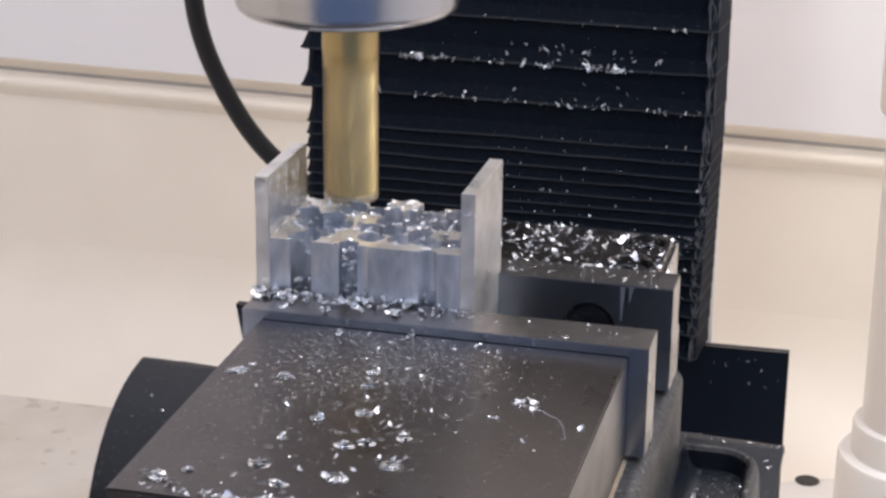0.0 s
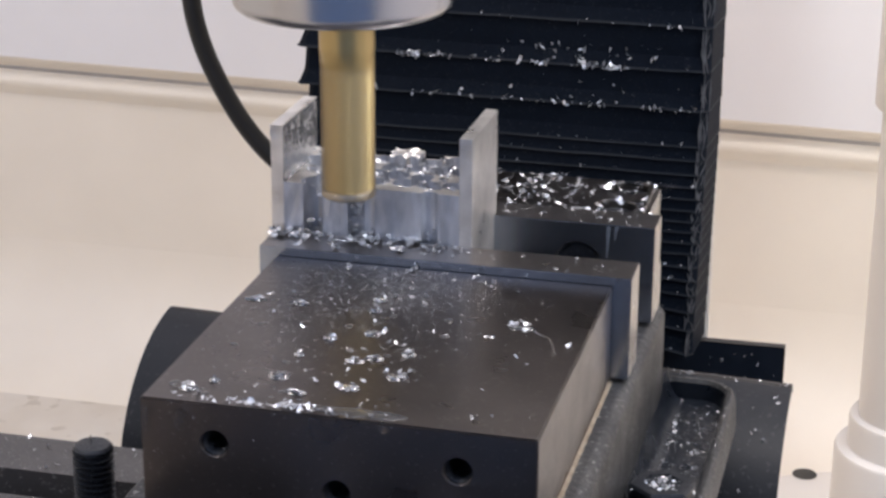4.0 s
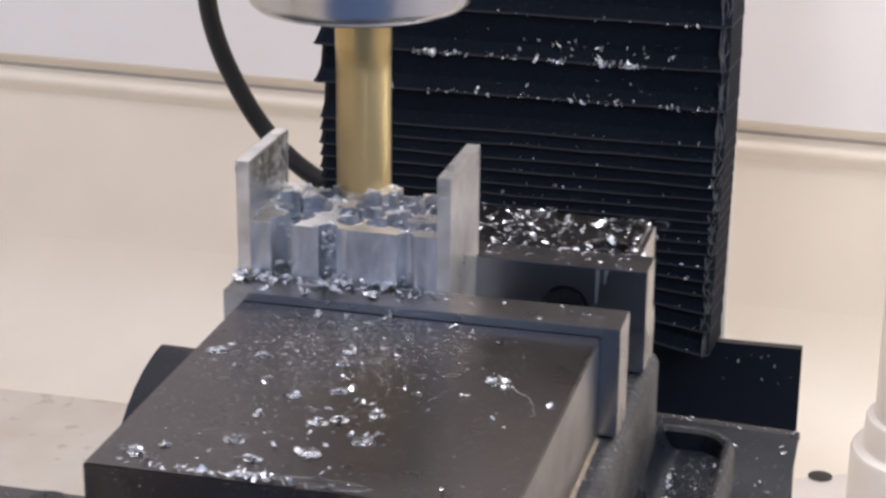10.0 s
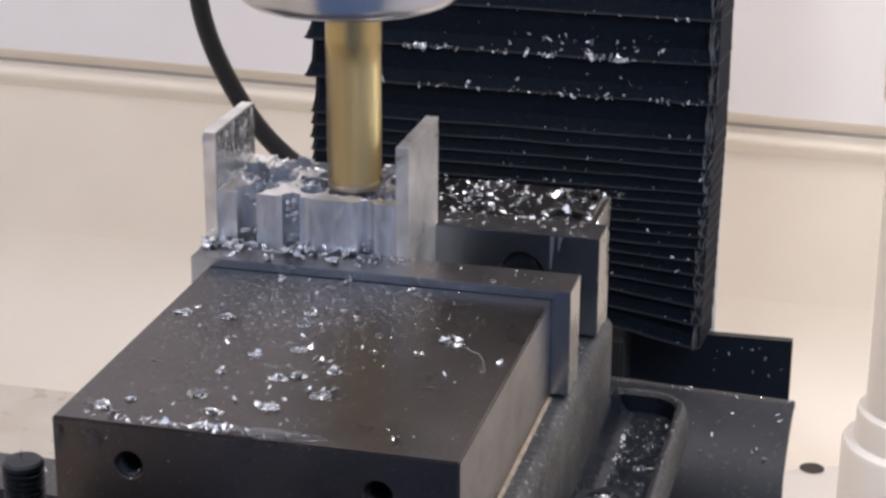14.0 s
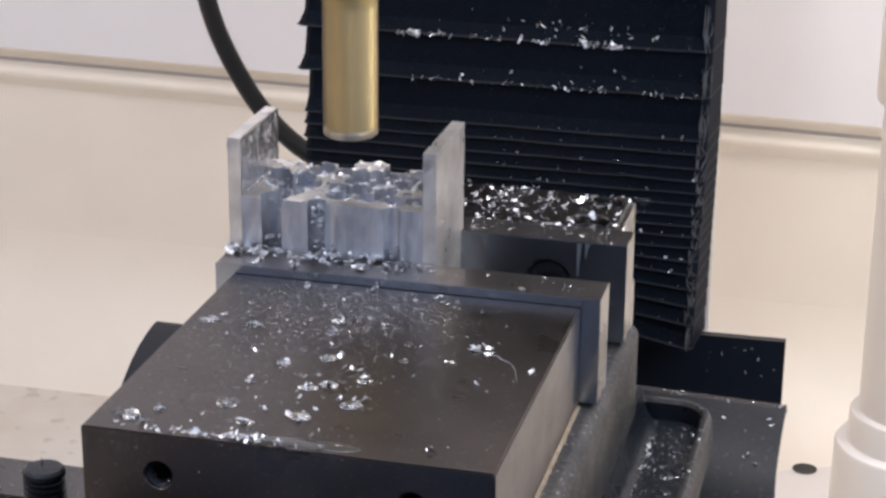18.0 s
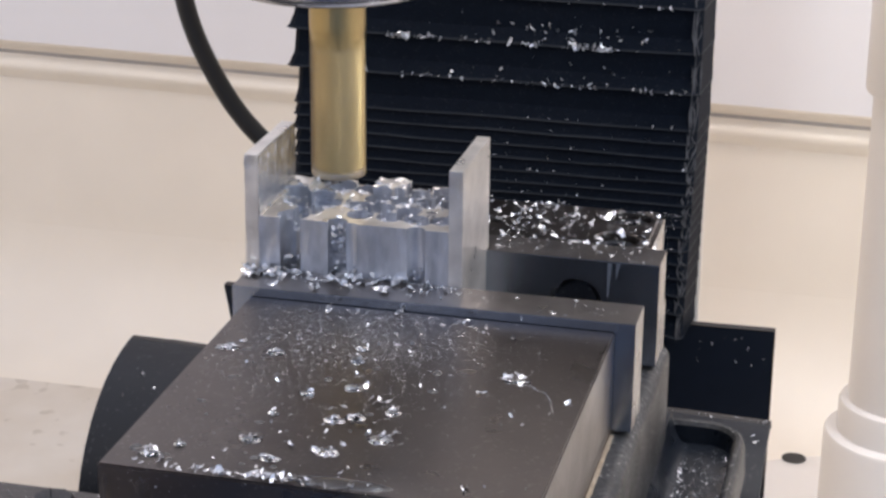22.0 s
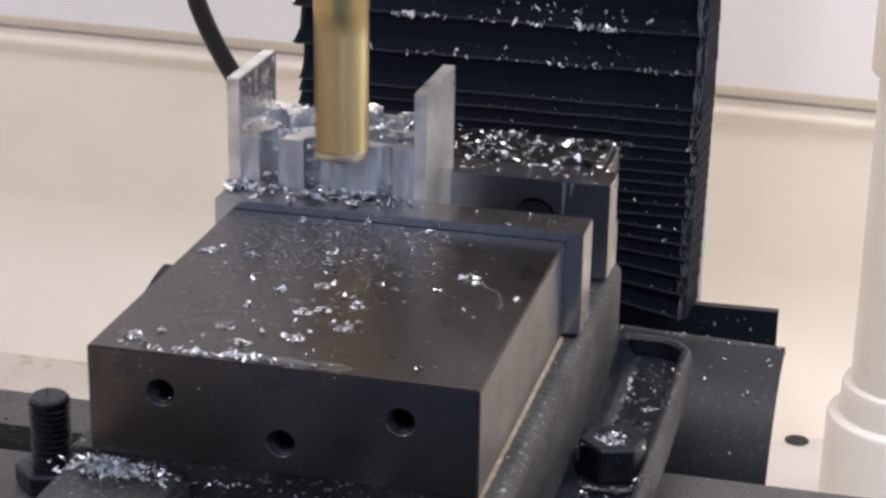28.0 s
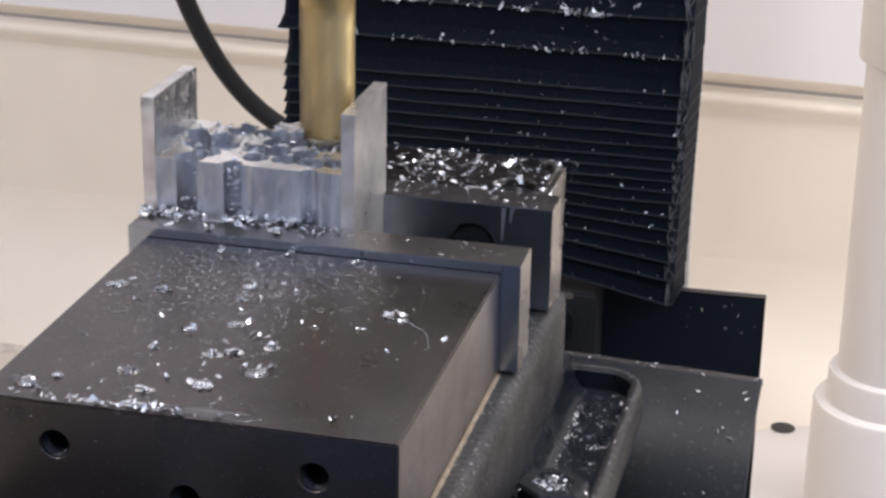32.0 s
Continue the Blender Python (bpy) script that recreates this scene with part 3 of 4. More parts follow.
    part("plate_screw", bm_turn([(0, 2.2), (2.4, 2.2), (2.4, 1.0), (5.2, 1.0), (5.7, 1.6), (5.7, 5.9)], "y", (-21.3, 27.8, -12.2), 32), BLACK, fj, "black socket screw in the jaw plate")
    part("dried_drip", bm_prism([(-13.4, -0.6), (-12.3, -0.6), (-12.5, -4.0), (-12.9, -9.6), (-13.3, -9.6)], "y", 27.62, 27.78), DRIP, fj, "pale dried coolant drip")
    part("dried_drip", bm_prism([(-11.2, -0.5), (-9.9, -0.5), (-10.6, -2.2), (-10.9, -4.4), (-11.1, -4.4)], "y", 27.62, 27.78), DRIP, fj, "pale dried coolant drip")
    for x, y in bores:
        part("cap_screw", bm_turn([(0, -4.5), (2.6, -4.5), (2.6, -2.2), (5.0, -2.2), (5.5, -2.8), (5.5, -6.9)], "z", (x, y, -2.4), 32), BLACK, fj, "oily cap screw in its counterbore")
    # clamp ear with its slot
    own = bmesh.new()

    def ring(inset, z, n=14):
        x0, x1, y0, y1 = 1.0 + inset * 0.2, 22 - inset, -70 + inset, 66 - inset
        r = max(1.0, 11 - inset)
        pts = [(x0, y0), (x1, y0), (x1, y1 - r)]
        for k in range(1, n + 1):
            a = radians(90 * k / n)
            pts.append((x1 - r + r * math.cos(a), y1 - r + r * math.sin(a)))
        pts.append((x0, y1))
        return [own.verts.new((px, py, z)) for px, py in pts]

    loops = [ring(9, -88), ring(8, -70), ring(-0.8, -69), ring(-0.3, -61), ring(0.4, -59.0), ring(1.2, -58.4), ring(2.2, -58.6), ring(3.0, -59.6), ring(3.6, -64.5)]
    floor_mesh = bmesh.new()
    floor_mesh.faces.new([floor_mesh.verts.new(v.co) for v in loops[-1]])
    for n, (a, b) in enumerate(zip(loops, loops[1:])):
        if n > 6:
            a, b = [floor_mesh.verts.new(v.co) for v in a], [floor_mesh.verts.new(v.co) for v in b]
        for k in range(len(a)):
            j = (k + 1) % len(a)
            (floor_mesh if n > 6 else own).faces.new((a[k], a[j], b[j], b[k]))
    bmesh.ops.delete(own, geom=[v for v in own.verts if not v.link_faces], context="VERTS")
    bmesh.ops.recalc_face_normals(own, faces=own.faces[:])
    ear = part("clamp_ear", own, CAST, t, "cast clamping ear with a chip-filled trough", smooth=True)
    part("trough_floor", floor_mesh, SUMP, ear, "black floor of the trough")
    curve = [(1.3, -64.6), (1.3, -54)] + [(1.35 + 5 * (1 - math.cos(radians(9 * k))), -54 - 10.3 * math.sin(radians(9 * k))) for k in range(1, 10)] + [(6.6, -64.6)]
    part("fillet", bm_prism(curve, "y", -69, 61), SUMP, ear, "black inner slope of the trough", smooth=True)
    own2 = bm_box(-122, -101.6, -70, 60, -88, -58, 2)
    part("clamp_ear", own2, CAST, t)
    return t


vise()


def hex_nut(cx, cy, z0, z1, af, bm=None):
    r = af / 2 / math.cos(radians(30))
    own = bmesh.new()
    rows = []
    for rr, z in ((r * 0.95, z0), (r, z0 + 0.6), (r, z1 - 0.7), (r * 0.93, z1), (r * 0.6, z1), (r * 0.58, z1 - 0.8), (0.001, z1 - 0.8)):
        rows.append([own.verts.new((cx + rr * math.cos(radians(60 * k + 18)), cy + rr * math.sin(radians(60 * k + 18)), z)) for k in range(6)])
    for a, b in zip(rows, rows[1:]):
        for k in range(6):
            own.faces.new((a[k], a[(k + 1) % 6], b[(k + 1) % 6], b[k]))
    bmesh.ops.recalc_face_normals(own, faces=own.faces[:])
    bmesh.ops.bevel(own, geom=[e for e in own.edges if abs(e.verts[0].co.z - e.verts[1].co.z) > 4], offset=0.4, segments=2, affect="EDGES")
    return merge(bm, own)


def hold_down():
    t = thing("hold_down_nut", (11, -19, -64.5), "black hexagon nut and washer clamping the vise ear", "nut")
    part("washer", bm_turn([(0, -64.4), (11.2, -64.4), (11.2, -63.2), (10.5, -62.7), (0, -62.7)], centre=(11, -19, 0), sides=40), BLACK, t, smooth=True)
    part("nut", hex_nut(11, -19, -62.6, -53, 15.5), BLACK, t)
    WITH_VISE.append(t)


def threaded_stud():
    cx, cy, top = -148, -20, -60.8
    t = thing("threaded_stud", (cx, cy, -88), "black threaded stud with a hexagon nut standing on the table", "stud")
    own = bmesh.new()
    sides, pitch, r0, r1 = 24, 1.75, 4.8, 5.8
    loops = []
    prof = [(r0, 0.0), (r1, 0.3), (r1, 0.55), (r0, 0.85)]
    for k in range(13 * sides + 1):
        a = 2 * math.pi * k / sides
        z = top - 2.6 - pitch * k / sides
        loops.append([own.verts.new((cx + r * math.cos(a), cy + r * math.sin(a), z + h * pitch)) for r, h in prof])
    for a, b in zip(loops, loops[1:]):
        for k in range(3):
            own.faces.new((a[k], a[k + 1], b[k + 1], b[k]))
    bmesh.ops.recalc_face_normals(own, faces=own.faces[:])
    bm_turn([(0, -88), (4.85, -88), (4.85, top - 2.4), (5.75, top - 1.8), (5.6, top - 0.7), (4.9, top), (0, top + 0.05)], centre=(cx, cy, 0), sides=24, bm=own)
    part("stud", own, BLACK, t)
    part("nut", hex_nut(cx, cy, -87.9, -81.8, 18.5), BLACK, t)
    part("wire_burr", bm_turn([(0.12, 0), (0.12, 2.2), (0.05, 3.0), (0, 3.0)], centre=(cx - 0.4, cy, top), sides=5), BLACK, t, "hair-thin burr on the stud")
    WITH_VISE.append(t)


hold_down()
threaded_stud()


# ---- workpiece ----
# drilled holes: centre, radius and floor; islands of the block stand between them
HOLES = [(-89.1, 3.0, 4.05, -16), (-77.0, 1.0, 2.5, -16), (-73.4, -1.9, 2.5, -16), (-56.7, -0.3, 2.3, -16), (-57.2, 5.4, 2.7, 9)]


def drill_pattern():
    """Staggered rows of overlapping holes behind the front ones, with a few left out."""
    rng = random.Random(12)
    for row, (y, missing) in enumerate(((7.4, (0, 2)), (13.6, (5,)), (20.0, (2,)), (26.6, (0, 3)))):
        for k in range(7):
            x = -93.4 + 7.0 * k + (3.4 if row % 2 else 0.0)
            if k not in missing and x < -50.5:
                HOLES.append((x + rng.uniform(-0.6, 0.6), y + rng.uniform(-0.6, 0.6), rng.uniform(3.2, 4.1), rng.uniform(8.0, 10.8)))


drill_pattern()
# uncut stumps that stand higher: x and y bounds, and their height over the milled level
STUMPS = [(-97.2, -91.4, 21.5, 30.3, 1.0), (-74.0, -65.6, 22.6, 30.3, 2.8), (-84.6, -80.0, 25.5, 30.3, 1.3), (-59.8, -53.6, 24.4, 30.3, 1.4)]
LEVEL = 14.0


def into_hole(x, y):
    """How far a point lies outside the nearest hole; negative within one."""
    return min(math.hypot(x - hx, y - hy) - r for hx, hy, r, _ in HOLES)


def rough_face(x, lo, hi):
    """The torn inner face of a fin, with a fillet at its foot."""
    own = bmesh.new()
    n, m = 48, 30
    grid = []
    for j in range(m + 1):
        z = lo + (hi - lo) * j / m
        foot = max(0.0, 1 - (z - lo) / 1.2)
        grid.append([own.verts.new((x + 0.05 + 0.28 * abs(noise.noise((y * 0.9, z * 0.35, 4.0))) + 0.15 * abs(noise.noise((y * 3.1, z * 1.2, 6.0))) + 0.8 * (1 - math.sqrt(max(0.0, 1 - foot * foot))),
                                    y, z)) for y in [0.15 + 30.1 * i / n for i in range(n + 1)]])
    for a, b in zip(grid, grid[1:]):
        for i in range(n):
            own.faces.new((a[i], a[i + 1], b[i + 1], b[i]))
    return own


def drills():
    return [bm_turn([(0, low - 1), (r, low), (r, 24), (0, 24)], centre=(x, y, 0), sides=40) for x, y, r, low in HOLES]


def burrs():
    """Torn ribbons of metal standing along the rims of the holes."""
    own = bmesh.new()
    for n, (hx, hy, r, _) in enumerate(HOLES):
        if hy < 0:
            continue
        last = None
        for k in range(73):
            a = 2 * math.pi * k / 72
            x, y = hx + (r + 0.06) * math.cos(a), hy + (r + 0.06) * math.sin(a)
            h = (1.45 if y > 9 else 0.6) * (noise.noise((math.cos(a) * 1.7 + n, math.sin(a) * 1.7, n * 3.1)) + 0.10) + 0.28 * noise.noise((a * 9, n, 4.0))
            keep = -97 < x < -48.8 and 0.3 < y < 30.2 and h > 0.05 and all(math.hypot(x - ox, y - oy) > o_r for m, (ox, oy, o_r, _) in enumerate(HOLES) if m != n)
            if not keep:
                last = None
                continue
            z = LEVEL - 0.05 + max([up for x0, x1, y0, y1, up in STUMPS if x0 < x < x1 and y0 < y < y1] + [0.0])
            lean = 0.7 * noise.noise((a * 2, n, 8.0))
            pair = (own.verts.new((x, y, z)), own.verts.new((x + lean * h * math.cos(a), y + lean * h * math.sin(a), z + h)))
            if last:
                own.faces.new((last[0], pair[0], pair[1], last[1]))
            last = pair
    return own


def shaded_walls(ob):
    """Gives the walls and floors of the drilled holes a darker, shaded copy."""
    ob.data.materials.append(SHADED_BORE)
    for p in ob.data.polygons:
        c = p.center / MM
        if (abs(p.normal.z) < 0.5 and abs(into_hole(c.x, c.y)) < 0.25 and c.z > -17) or (p.normal.z > 0.5 and c.z < LEVEL - 2):
            p.material_index = 1
    return ob


def workpiece():
    t = thing("aluminium_workpiece", (-73, 15, -26), "half-milled aluminium block drilled full of holes between two tall side fins", "workpiece")
    whole = cut(bm_box(-97.2, -48.6, 0, 30.4, -24, LEVEL), drills())
    stumps = []
    for x0, x1, y0, y1, up in STUMPS:
        stump = bmesh.new()
        n = 10
        rows = [[stump.verts.new((x0 + (x1 - x0) * i / n, y0 + (y1 - y0) * k / n, LEVEL + up * (0.86 + 0.34 * noise.noise((x0 + i * 0.45, k * 0.45, 3.0))))) for i in range(n + 1)] for k in range(n + 1)]
        foot = [[stump.verts.new((v.co.x, v.co.y, LEVEL - 0.2)) for v in row] for row in rows]
        for k in range(n):
            for i in range(n):
                stump.faces.new((rows[k][i], rows[k][i + 1], rows[k + 1][i + 1], rows[k + 1][i]))
                stump.faces.new((foot[k][i], foot[k + 1][i], foot[k + 1][i + 1], foot[k][i + 1]))
            stump.faces.new((rows[0][k], foot[0][k], foot[0][k + 1], rows[0][k + 1]))
            stump.faces.new((rows[n][k + 1], foot[n][k + 1], foot[n][k], rows[n][k]))
            stump.faces.new((rows[k][0], rows[k + 1][0], foot[k + 1][0], foot[k][0]))
            stump.faces.new((rows[k + 1][n], rows[k][n], foot[k][n], foot[k + 1][n]))
        bmesh.ops.recalc_face_normals(stump, faces=stump.faces[:])
        stumps.append(cut(stump, drills()))
    block = shaded_walls(part("block", whole, ALU, t, "pale milled aluminium block"))
    for stump in stumps:
        shaded_walls(part("stump", stump, ALU, block, "ragged uncut stump of the block"))
    tagged(part("burr", burrs(), ALU_ROUGH, block, "torn metal burrs round the holes"), kind="stuff")
    part("fin", bm_box(-100.7, -97.2, 0, 30.4, -24, 29.7, 0.1), ALU, t, "thin upright side fin")
    part("torn_face", rough_face(-97.2, LEVEL - 0.2, 29.5), ALU_ROUGH, t, "shiny torn inner face of the fin")
    part("fin", bm_box(-48.6, -45.1, 0, 30.4, -24, 29.7, 0.1), ALU, t, "thin upright side fin")
    return t


WORK = workpiece()
WITH_VISE.append(WORK)


# ---- spindle ----
def spindle():
    t = thing("spindle_tool", (-69.3, 5, 0), "polished steel tool holder with a gold-coated end mill", "milling tool")
    c = (-69.3, 5, 0)
    part("holder", bm_turn([(0, 50.5), (13, 50.5), (14, 50.2), (25.6, 50.4), (26.9, 50.7), (28.0, 51.6), (28.5, 52.7), (28.6, 53.9), (28.6, 150), (0, 150)], centre=c, sides=96), STEEL, t, "polished round tool holder", smooth=True)
    own, lands = bmesh.new(), bmesh.new()
    sides, n, flutes = 96, 60, 4

    def mill_radius(a, z):
        run = max(0.0, min(1.0, (40 - z) / 6))
        return 7.35 - run * (0.15 + 1.6 * max(0.0, (math.sin(flutes * a - z * 0.42) + 0.45) / 1.45) ** 0.7)

    loops = []
    for k in range(n + 1):
        z = 0.4 + 50.8 * k / n
        loops.append([own.verts.new((mill_radius(2 * math.pi * i / sides, z) * math.cos(2 * math.pi * i / sides), mill_radius(2 * math.pi * i / sides, z) * math.sin(2 * math.pi * i / sides), z)) for i in range(sides)])
    for a, b in zip(loops, loops[1:]):
        for i in range(sides):
            own.faces.new((a[i], a[(i + 1) % sides], b[(i + 1) % sides], b[i]))
    own.faces.new(loops[0][::-1])
    for f in range(flutes):
        strip = []
        for k in range(40):
            z = 0.5 + 35 * k / 39
            a = (z * 0.42 + 2 * math.pi * f) / flutes - 0.02
            strip.append([lands.verts.new((7.24 * math.cos(a - w), 7.24 * math.sin(a - w), z)) for w in (0.0, 0.16)])
        for p, q in zip(strip, strip[1:]):
            lands.faces.new((p[0], p[1], q[1], q[0]))
    mill = part("end_mill", own, GOLD, t, "gold-coated carbide end mill", smooth=True)
    mill.location = (0.0008, 0, 0)
    part("flute_land", lands, CARBIDE, mill, "bright worn land along the flutes")
    part("cutting_edge", bm_turn([(0, -0.1), (6.5, -0.1), (7.0, 0.3), (7.15, 1.2), (6.9, 1.9), (6.0, 2.2)], sides=48), CARBIDE, mill, "worn bare cutting edge", smooth=True)
    return t, mill


SPINDLE, MILL = spindle()


# ---- chips ----
def add_flake(bm, at, size, rng, flat=0.5):
    """A small torn, curled flake of swarf."""
    length, width, curl = size * rng.uniform(0.9, 2.5), size * rng.uniform(0.4, 1.1), rng.choice((0.2, 0.4, 0.7, 1.3, 2.6)) * rng.uniform(0.7, 1.2)
    m = Matrix.Translation(at) @ Euler((rng.gauss(0, flat), rng.gauss(0, flat), rng.uniform(0, 6.28))).to_matrix().to_4x4()
    n = 5 if size > 0.5 else 2
    rows = []
    rad = length / curl
    for i in range(n + 1):
        a = curl * (i / n - 0.5)
        w = width * (0.45 + 0.55 * math.sin(math.pi * (0.1 + 0.8 * i / n))) * rng.uniform(0.6, 1.25)
        x, z = rad * math.sin(a), rad * (1 - math.cos(a)) + size * 0.1
        skew = rng.uniform(-0.25, 0.25) * size
        rows.append((bm.verts.new(m @ Vector((x + skew, -w / 2, z + rng.uniform(-0.12, 0.12) * size))), bm.verts.new(m @ Vector((x - skew, w * rng.uniform(0.3, 0.6), z + rng.uniform(-0.12, 0.2) * size)))))
    for a, b in zip(rows, rows[1:]):
        bm.faces.new((a[0], a[1], b[1], b[0]))


def chips(name, spots, label, seed, with_list=None, flat=0.5):
    rng = random.Random(seed)
    bm = bmesh.new()
    for x, y, z, s in spots(rng):
        add_flake(bm, Vector((x, y, z)), s, rng, flat)
    ob = solo(name, bm, CHIP, label, "metal chips", "stuff")
    if with_list is not None:
        with_list.append(ob)
    return ob


CLUSTERS = [(-21.5, -46.6, 2.0, 6), (-31, -43, 1.0, 1), (-27, -24, 1.2, 2), (-40, -16, 1.2, 2), (-21, -102, 1.3, 2), (-73.9, -17, 1.7, 3), (-67.2, -15.6, 1.4, 2),
            (-57, -14.4, 1.5, 3), (-78.1, -19.5, 1.3, 2), (-89.9, -44.6, 2.0, 3), (-87, -41.1, 1.3, 2), (-78, -44.9, 1.7, 3), (-55.3, -59.4, 1.9, 4),
            (-50.7, -74.3, 1.7, 3), (-54.7, -76.8, 1.6, 3), (-68.8, -90, 1.8, 3), (-42.7, -83.5, 2.3, 6), (-52, -91.8, 1.8, 5), (-86.5, -101.3, 1.8, 6),
            (-82.2, -96, 1.2, 3), (-64.3, -65.1, 1.2, 4), (-58.7, -45, 1.5, 3), (-68.2, -76.8, 1.1, 3), (-64.1, -68.3, 1.2, 2), (-48.3, -66.4, 1.5, 2),
            (-43.6, -70, 1.7, 3), (-59.5, -37.8, 1.3, 3), (-62.1, -97.8, 1.5, 3)]
HEAPS = [(-90.1, -11, 1.4, 3), (-62.9, -8.4, 2.0, 4), (-71.3, -7.6, 1.3, 2), (-80, -10.5, 1.7, 3), (-87.7, -1.9, 1.6, 6), (-73.7, -1.8, 2.2, 8), (-60.5, -1.6, 2.0, 7),
         (-97.2, -2.2, 1.8, 9), (-94.1, -1.8, 1.6, 7), (-98.0, -5.1, 1.5, 6), (-75.7, -4.8, 1.4, 3), (-53, -2.2, 1.3, 3), (-83, -2.0, 1.3, 4)]


def on_movable(rng):
    for _ in range(200):
        u = rng.random()
        x = rng.gauss(-55, 17) if u < 0.7 else rng.uniform(-93, -8)
        y = rng.uniform(-107, -15)
        if -94 < x < -7:
            yield x, y, -2.35, 0.25 + 0.85 * rng.random() ** 2.5
    for _ in range(5200):
        x, y = rng.gauss(-62, 16), rng.gauss(-34, 20)
        if -94 < x < -7 and -108 < y < -14:
            yield x, y, -2.38, rng.uniform(0.09, 0.22)
    for _ in range(3000):
        x, y = rng.gauss(-60, 15), -14.5 - abs(rng.gauss(0, 16))
        if -94 < x < -7:
            yield x, y, -2.38, rng.uniform(0.08, 0.2)
    for _ in range(70):
        yield rng.gauss(-62, 9), -108.2 + abs(rng.gauss(0, 1.3)), -2.3 + 0.8 * rng.random(), rng.uniform(0.5, 1.4)
    for _ in range(40):
        yield rng.uniform(-94, -10), -109.1, -3 - 24 * rng.random() ** 2, rng.uniform(0.1, 0.35)
    for x, y, s, n in CLUSTERS:
        for _ in range(n):
            yield x + rng.gauss(0, 0.25 * n), y + rng.gauss(0, 0.25 * n), -2.2, s * rng.uniform(0.5, 0.9)


def on_plate(rng):
    for x, y, s, n in HEAPS:
        for k in range(n):
            yield x + rng.gauss(0, 0.2 * n), min(-0.6, y + rng.gauss(0, 0.14 * n)), 0.2 + 0.14 * k, s * rng.uniform(0.6, 1.25)
    for _ in range(150):
        x = -100 + 56 * rng.random() ** 1.2
        yield x, -10 + 9.5 * rng.random() ** 0.5, 0.15, rng.uniform(0.3, 0.9)
    for _ in range(34):
        x = -100 + 52 * rng.random() ** 1.2
        yield x, -7 + 6.4 * rng.random() ** 0.7, 0.4, rng.uniform(1.1, 2.4)
    for _ in range(60):
        yield rng.uniform(-99, -2), rng.uniform(-12, -1), 0.05, rng.uniform(0.25, 0.7)


def on_fixed(rng):
    for _ in range(12):
        yield rng.uniform(-42, -6), rng.uniform(43, 74), -1.7, rng.uniform(1.6, 2.4)
    for _ in range(150):
        x, y = -44 + 40 * rng.random() ** 1.7, 41 + 35 * rng.random() ** 0.8
        yield x, y, -2.2, 0.4 + 1.5 * rng.random() ** 2.2
    for _ in range(900):
        x, y = -44 + 43 * rng.random() ** 1.3, 29 + 47 * rng.random()
        yield x, y, 0.02 if y < 39.8 else -2.36, rng.uniform(0.12, 0.34)
    for _ in range(200):
        yield rng.uniform(-95, -45), rng.uniform(30, 76), -1.8, rng.uniform(0.5, 1.8)
    for _ in range(28):
        yield rng.uniform(-44, -2), rng.uniform(28.5, 39.5), 0.05, rng.uniform(0.25, 0.8)


def on_work(rng):
    for _ in range(420):
        x, y = rng.uniform(-96.5, -49), 30 * rng.random() ** 0.6
        out = into_hole(x, y)
        if out > 0.3 and y < 8:
            continue
        yield x, y, (LEVEL + 0.2 if out > 0 else rng.uniform(10, 13.5)), 0.35 + 1.3 * rng.random() ** 1.6
    for bx, n in ((-77.0, 80), (-89.1, 22), (-56.7, 14)):
        for _ in range(n):
            yield bx + rng.uniform(-1.9, 1.9), rng.uniform(0.2, 2.5), rng.uniform(0.5, 12.5) if bx == -77.0 else rng.uniform(0.3, 3.5), rng.uniform(0.4, 1.2)


def on_bed(rng):
    for _ in range(320):
        d = abs(rng.gauss(0, 2.4))
        yield rng.gauss(-89, 5.5), -110.0 - d, -31.6 + rng.random() * max(0.2, 3.0 - d), rng.uniform(0.5, 1.4)
    for _ in range(60):
        yield rng.uniform(-99, -6), -110 - 3 * rng.random(), -31.7, rng.uniform(0.3, 0.8)


def in_trough(rng):
    for _ in range(1100):
        yield rng.uniform(4.5, 17.5), rng.uniform(-60, 60), -64.3, 0.08 + 0.42 * rng.random() ** 2.5
    for _ in range(160):
        yield 6.4 + rng.gauss(0, 0.5), rng.uniform(-60, 45), -64.0, rng.uniform(0.15, 0.6)
    for _ in range(90):
        yield 11 + rng.gauss(0, 2.6), -19 + rng.gauss(0, 2.6), -53.5, rng.uniform(0.4, 1.0)
    for _ in range(170):
        a, r = rng.uniform(0, 6.28), rng.uniform(8.8, 12.5)
        yield min(18, 11 + r * math.cos(a)), -19 + r * math.sin(a), -62.6 - 0.6 * rng.random(), rng.uniform(0.3, 0.9)
    for _ in range(70):
        yield rng.uniform(18.5, 21.5), rng.uniform(-65, 50), -58.3, rng.uniform(0.15, 0.5)
    for _ in range(60):
        yield rng.gauss(4, 3), rng.gauss(-20, 8), -64, rng.uniform(0.4, 1.0)


def on_table(rng):
    for _ in range(80):
        yield rng.uniform(-300, -125), rng.uniform(13, 33), -87.8, rng.uniform(0.4, 1.4)
    for _ in range(60):
        yield rng.uniform(-260, -125), rng.uniform(-50, -6), -87.8, rng.uniform(0.4, 1.2)


chips("chips_on_movable_jaw", on_movable, "bright aluminium chips scattered over the movable jaw", 3, WITH_VISE, 0.35)
chips("chips_on_jaw_plate", on_plate, "bright aluminium chips along the jaw plate", 4, WITH_VISE, 0.28)
chips("chips_on_fixed_jaw", on_fixed, "bright aluminium chips heaped on the fixed jaw", 5, WITH_VISE, 0.26)
chips("chips_on_workpiece", on_work, "torn aluminium chips and burrs on the workpiece", 6, WITH_VISE, 0.5)
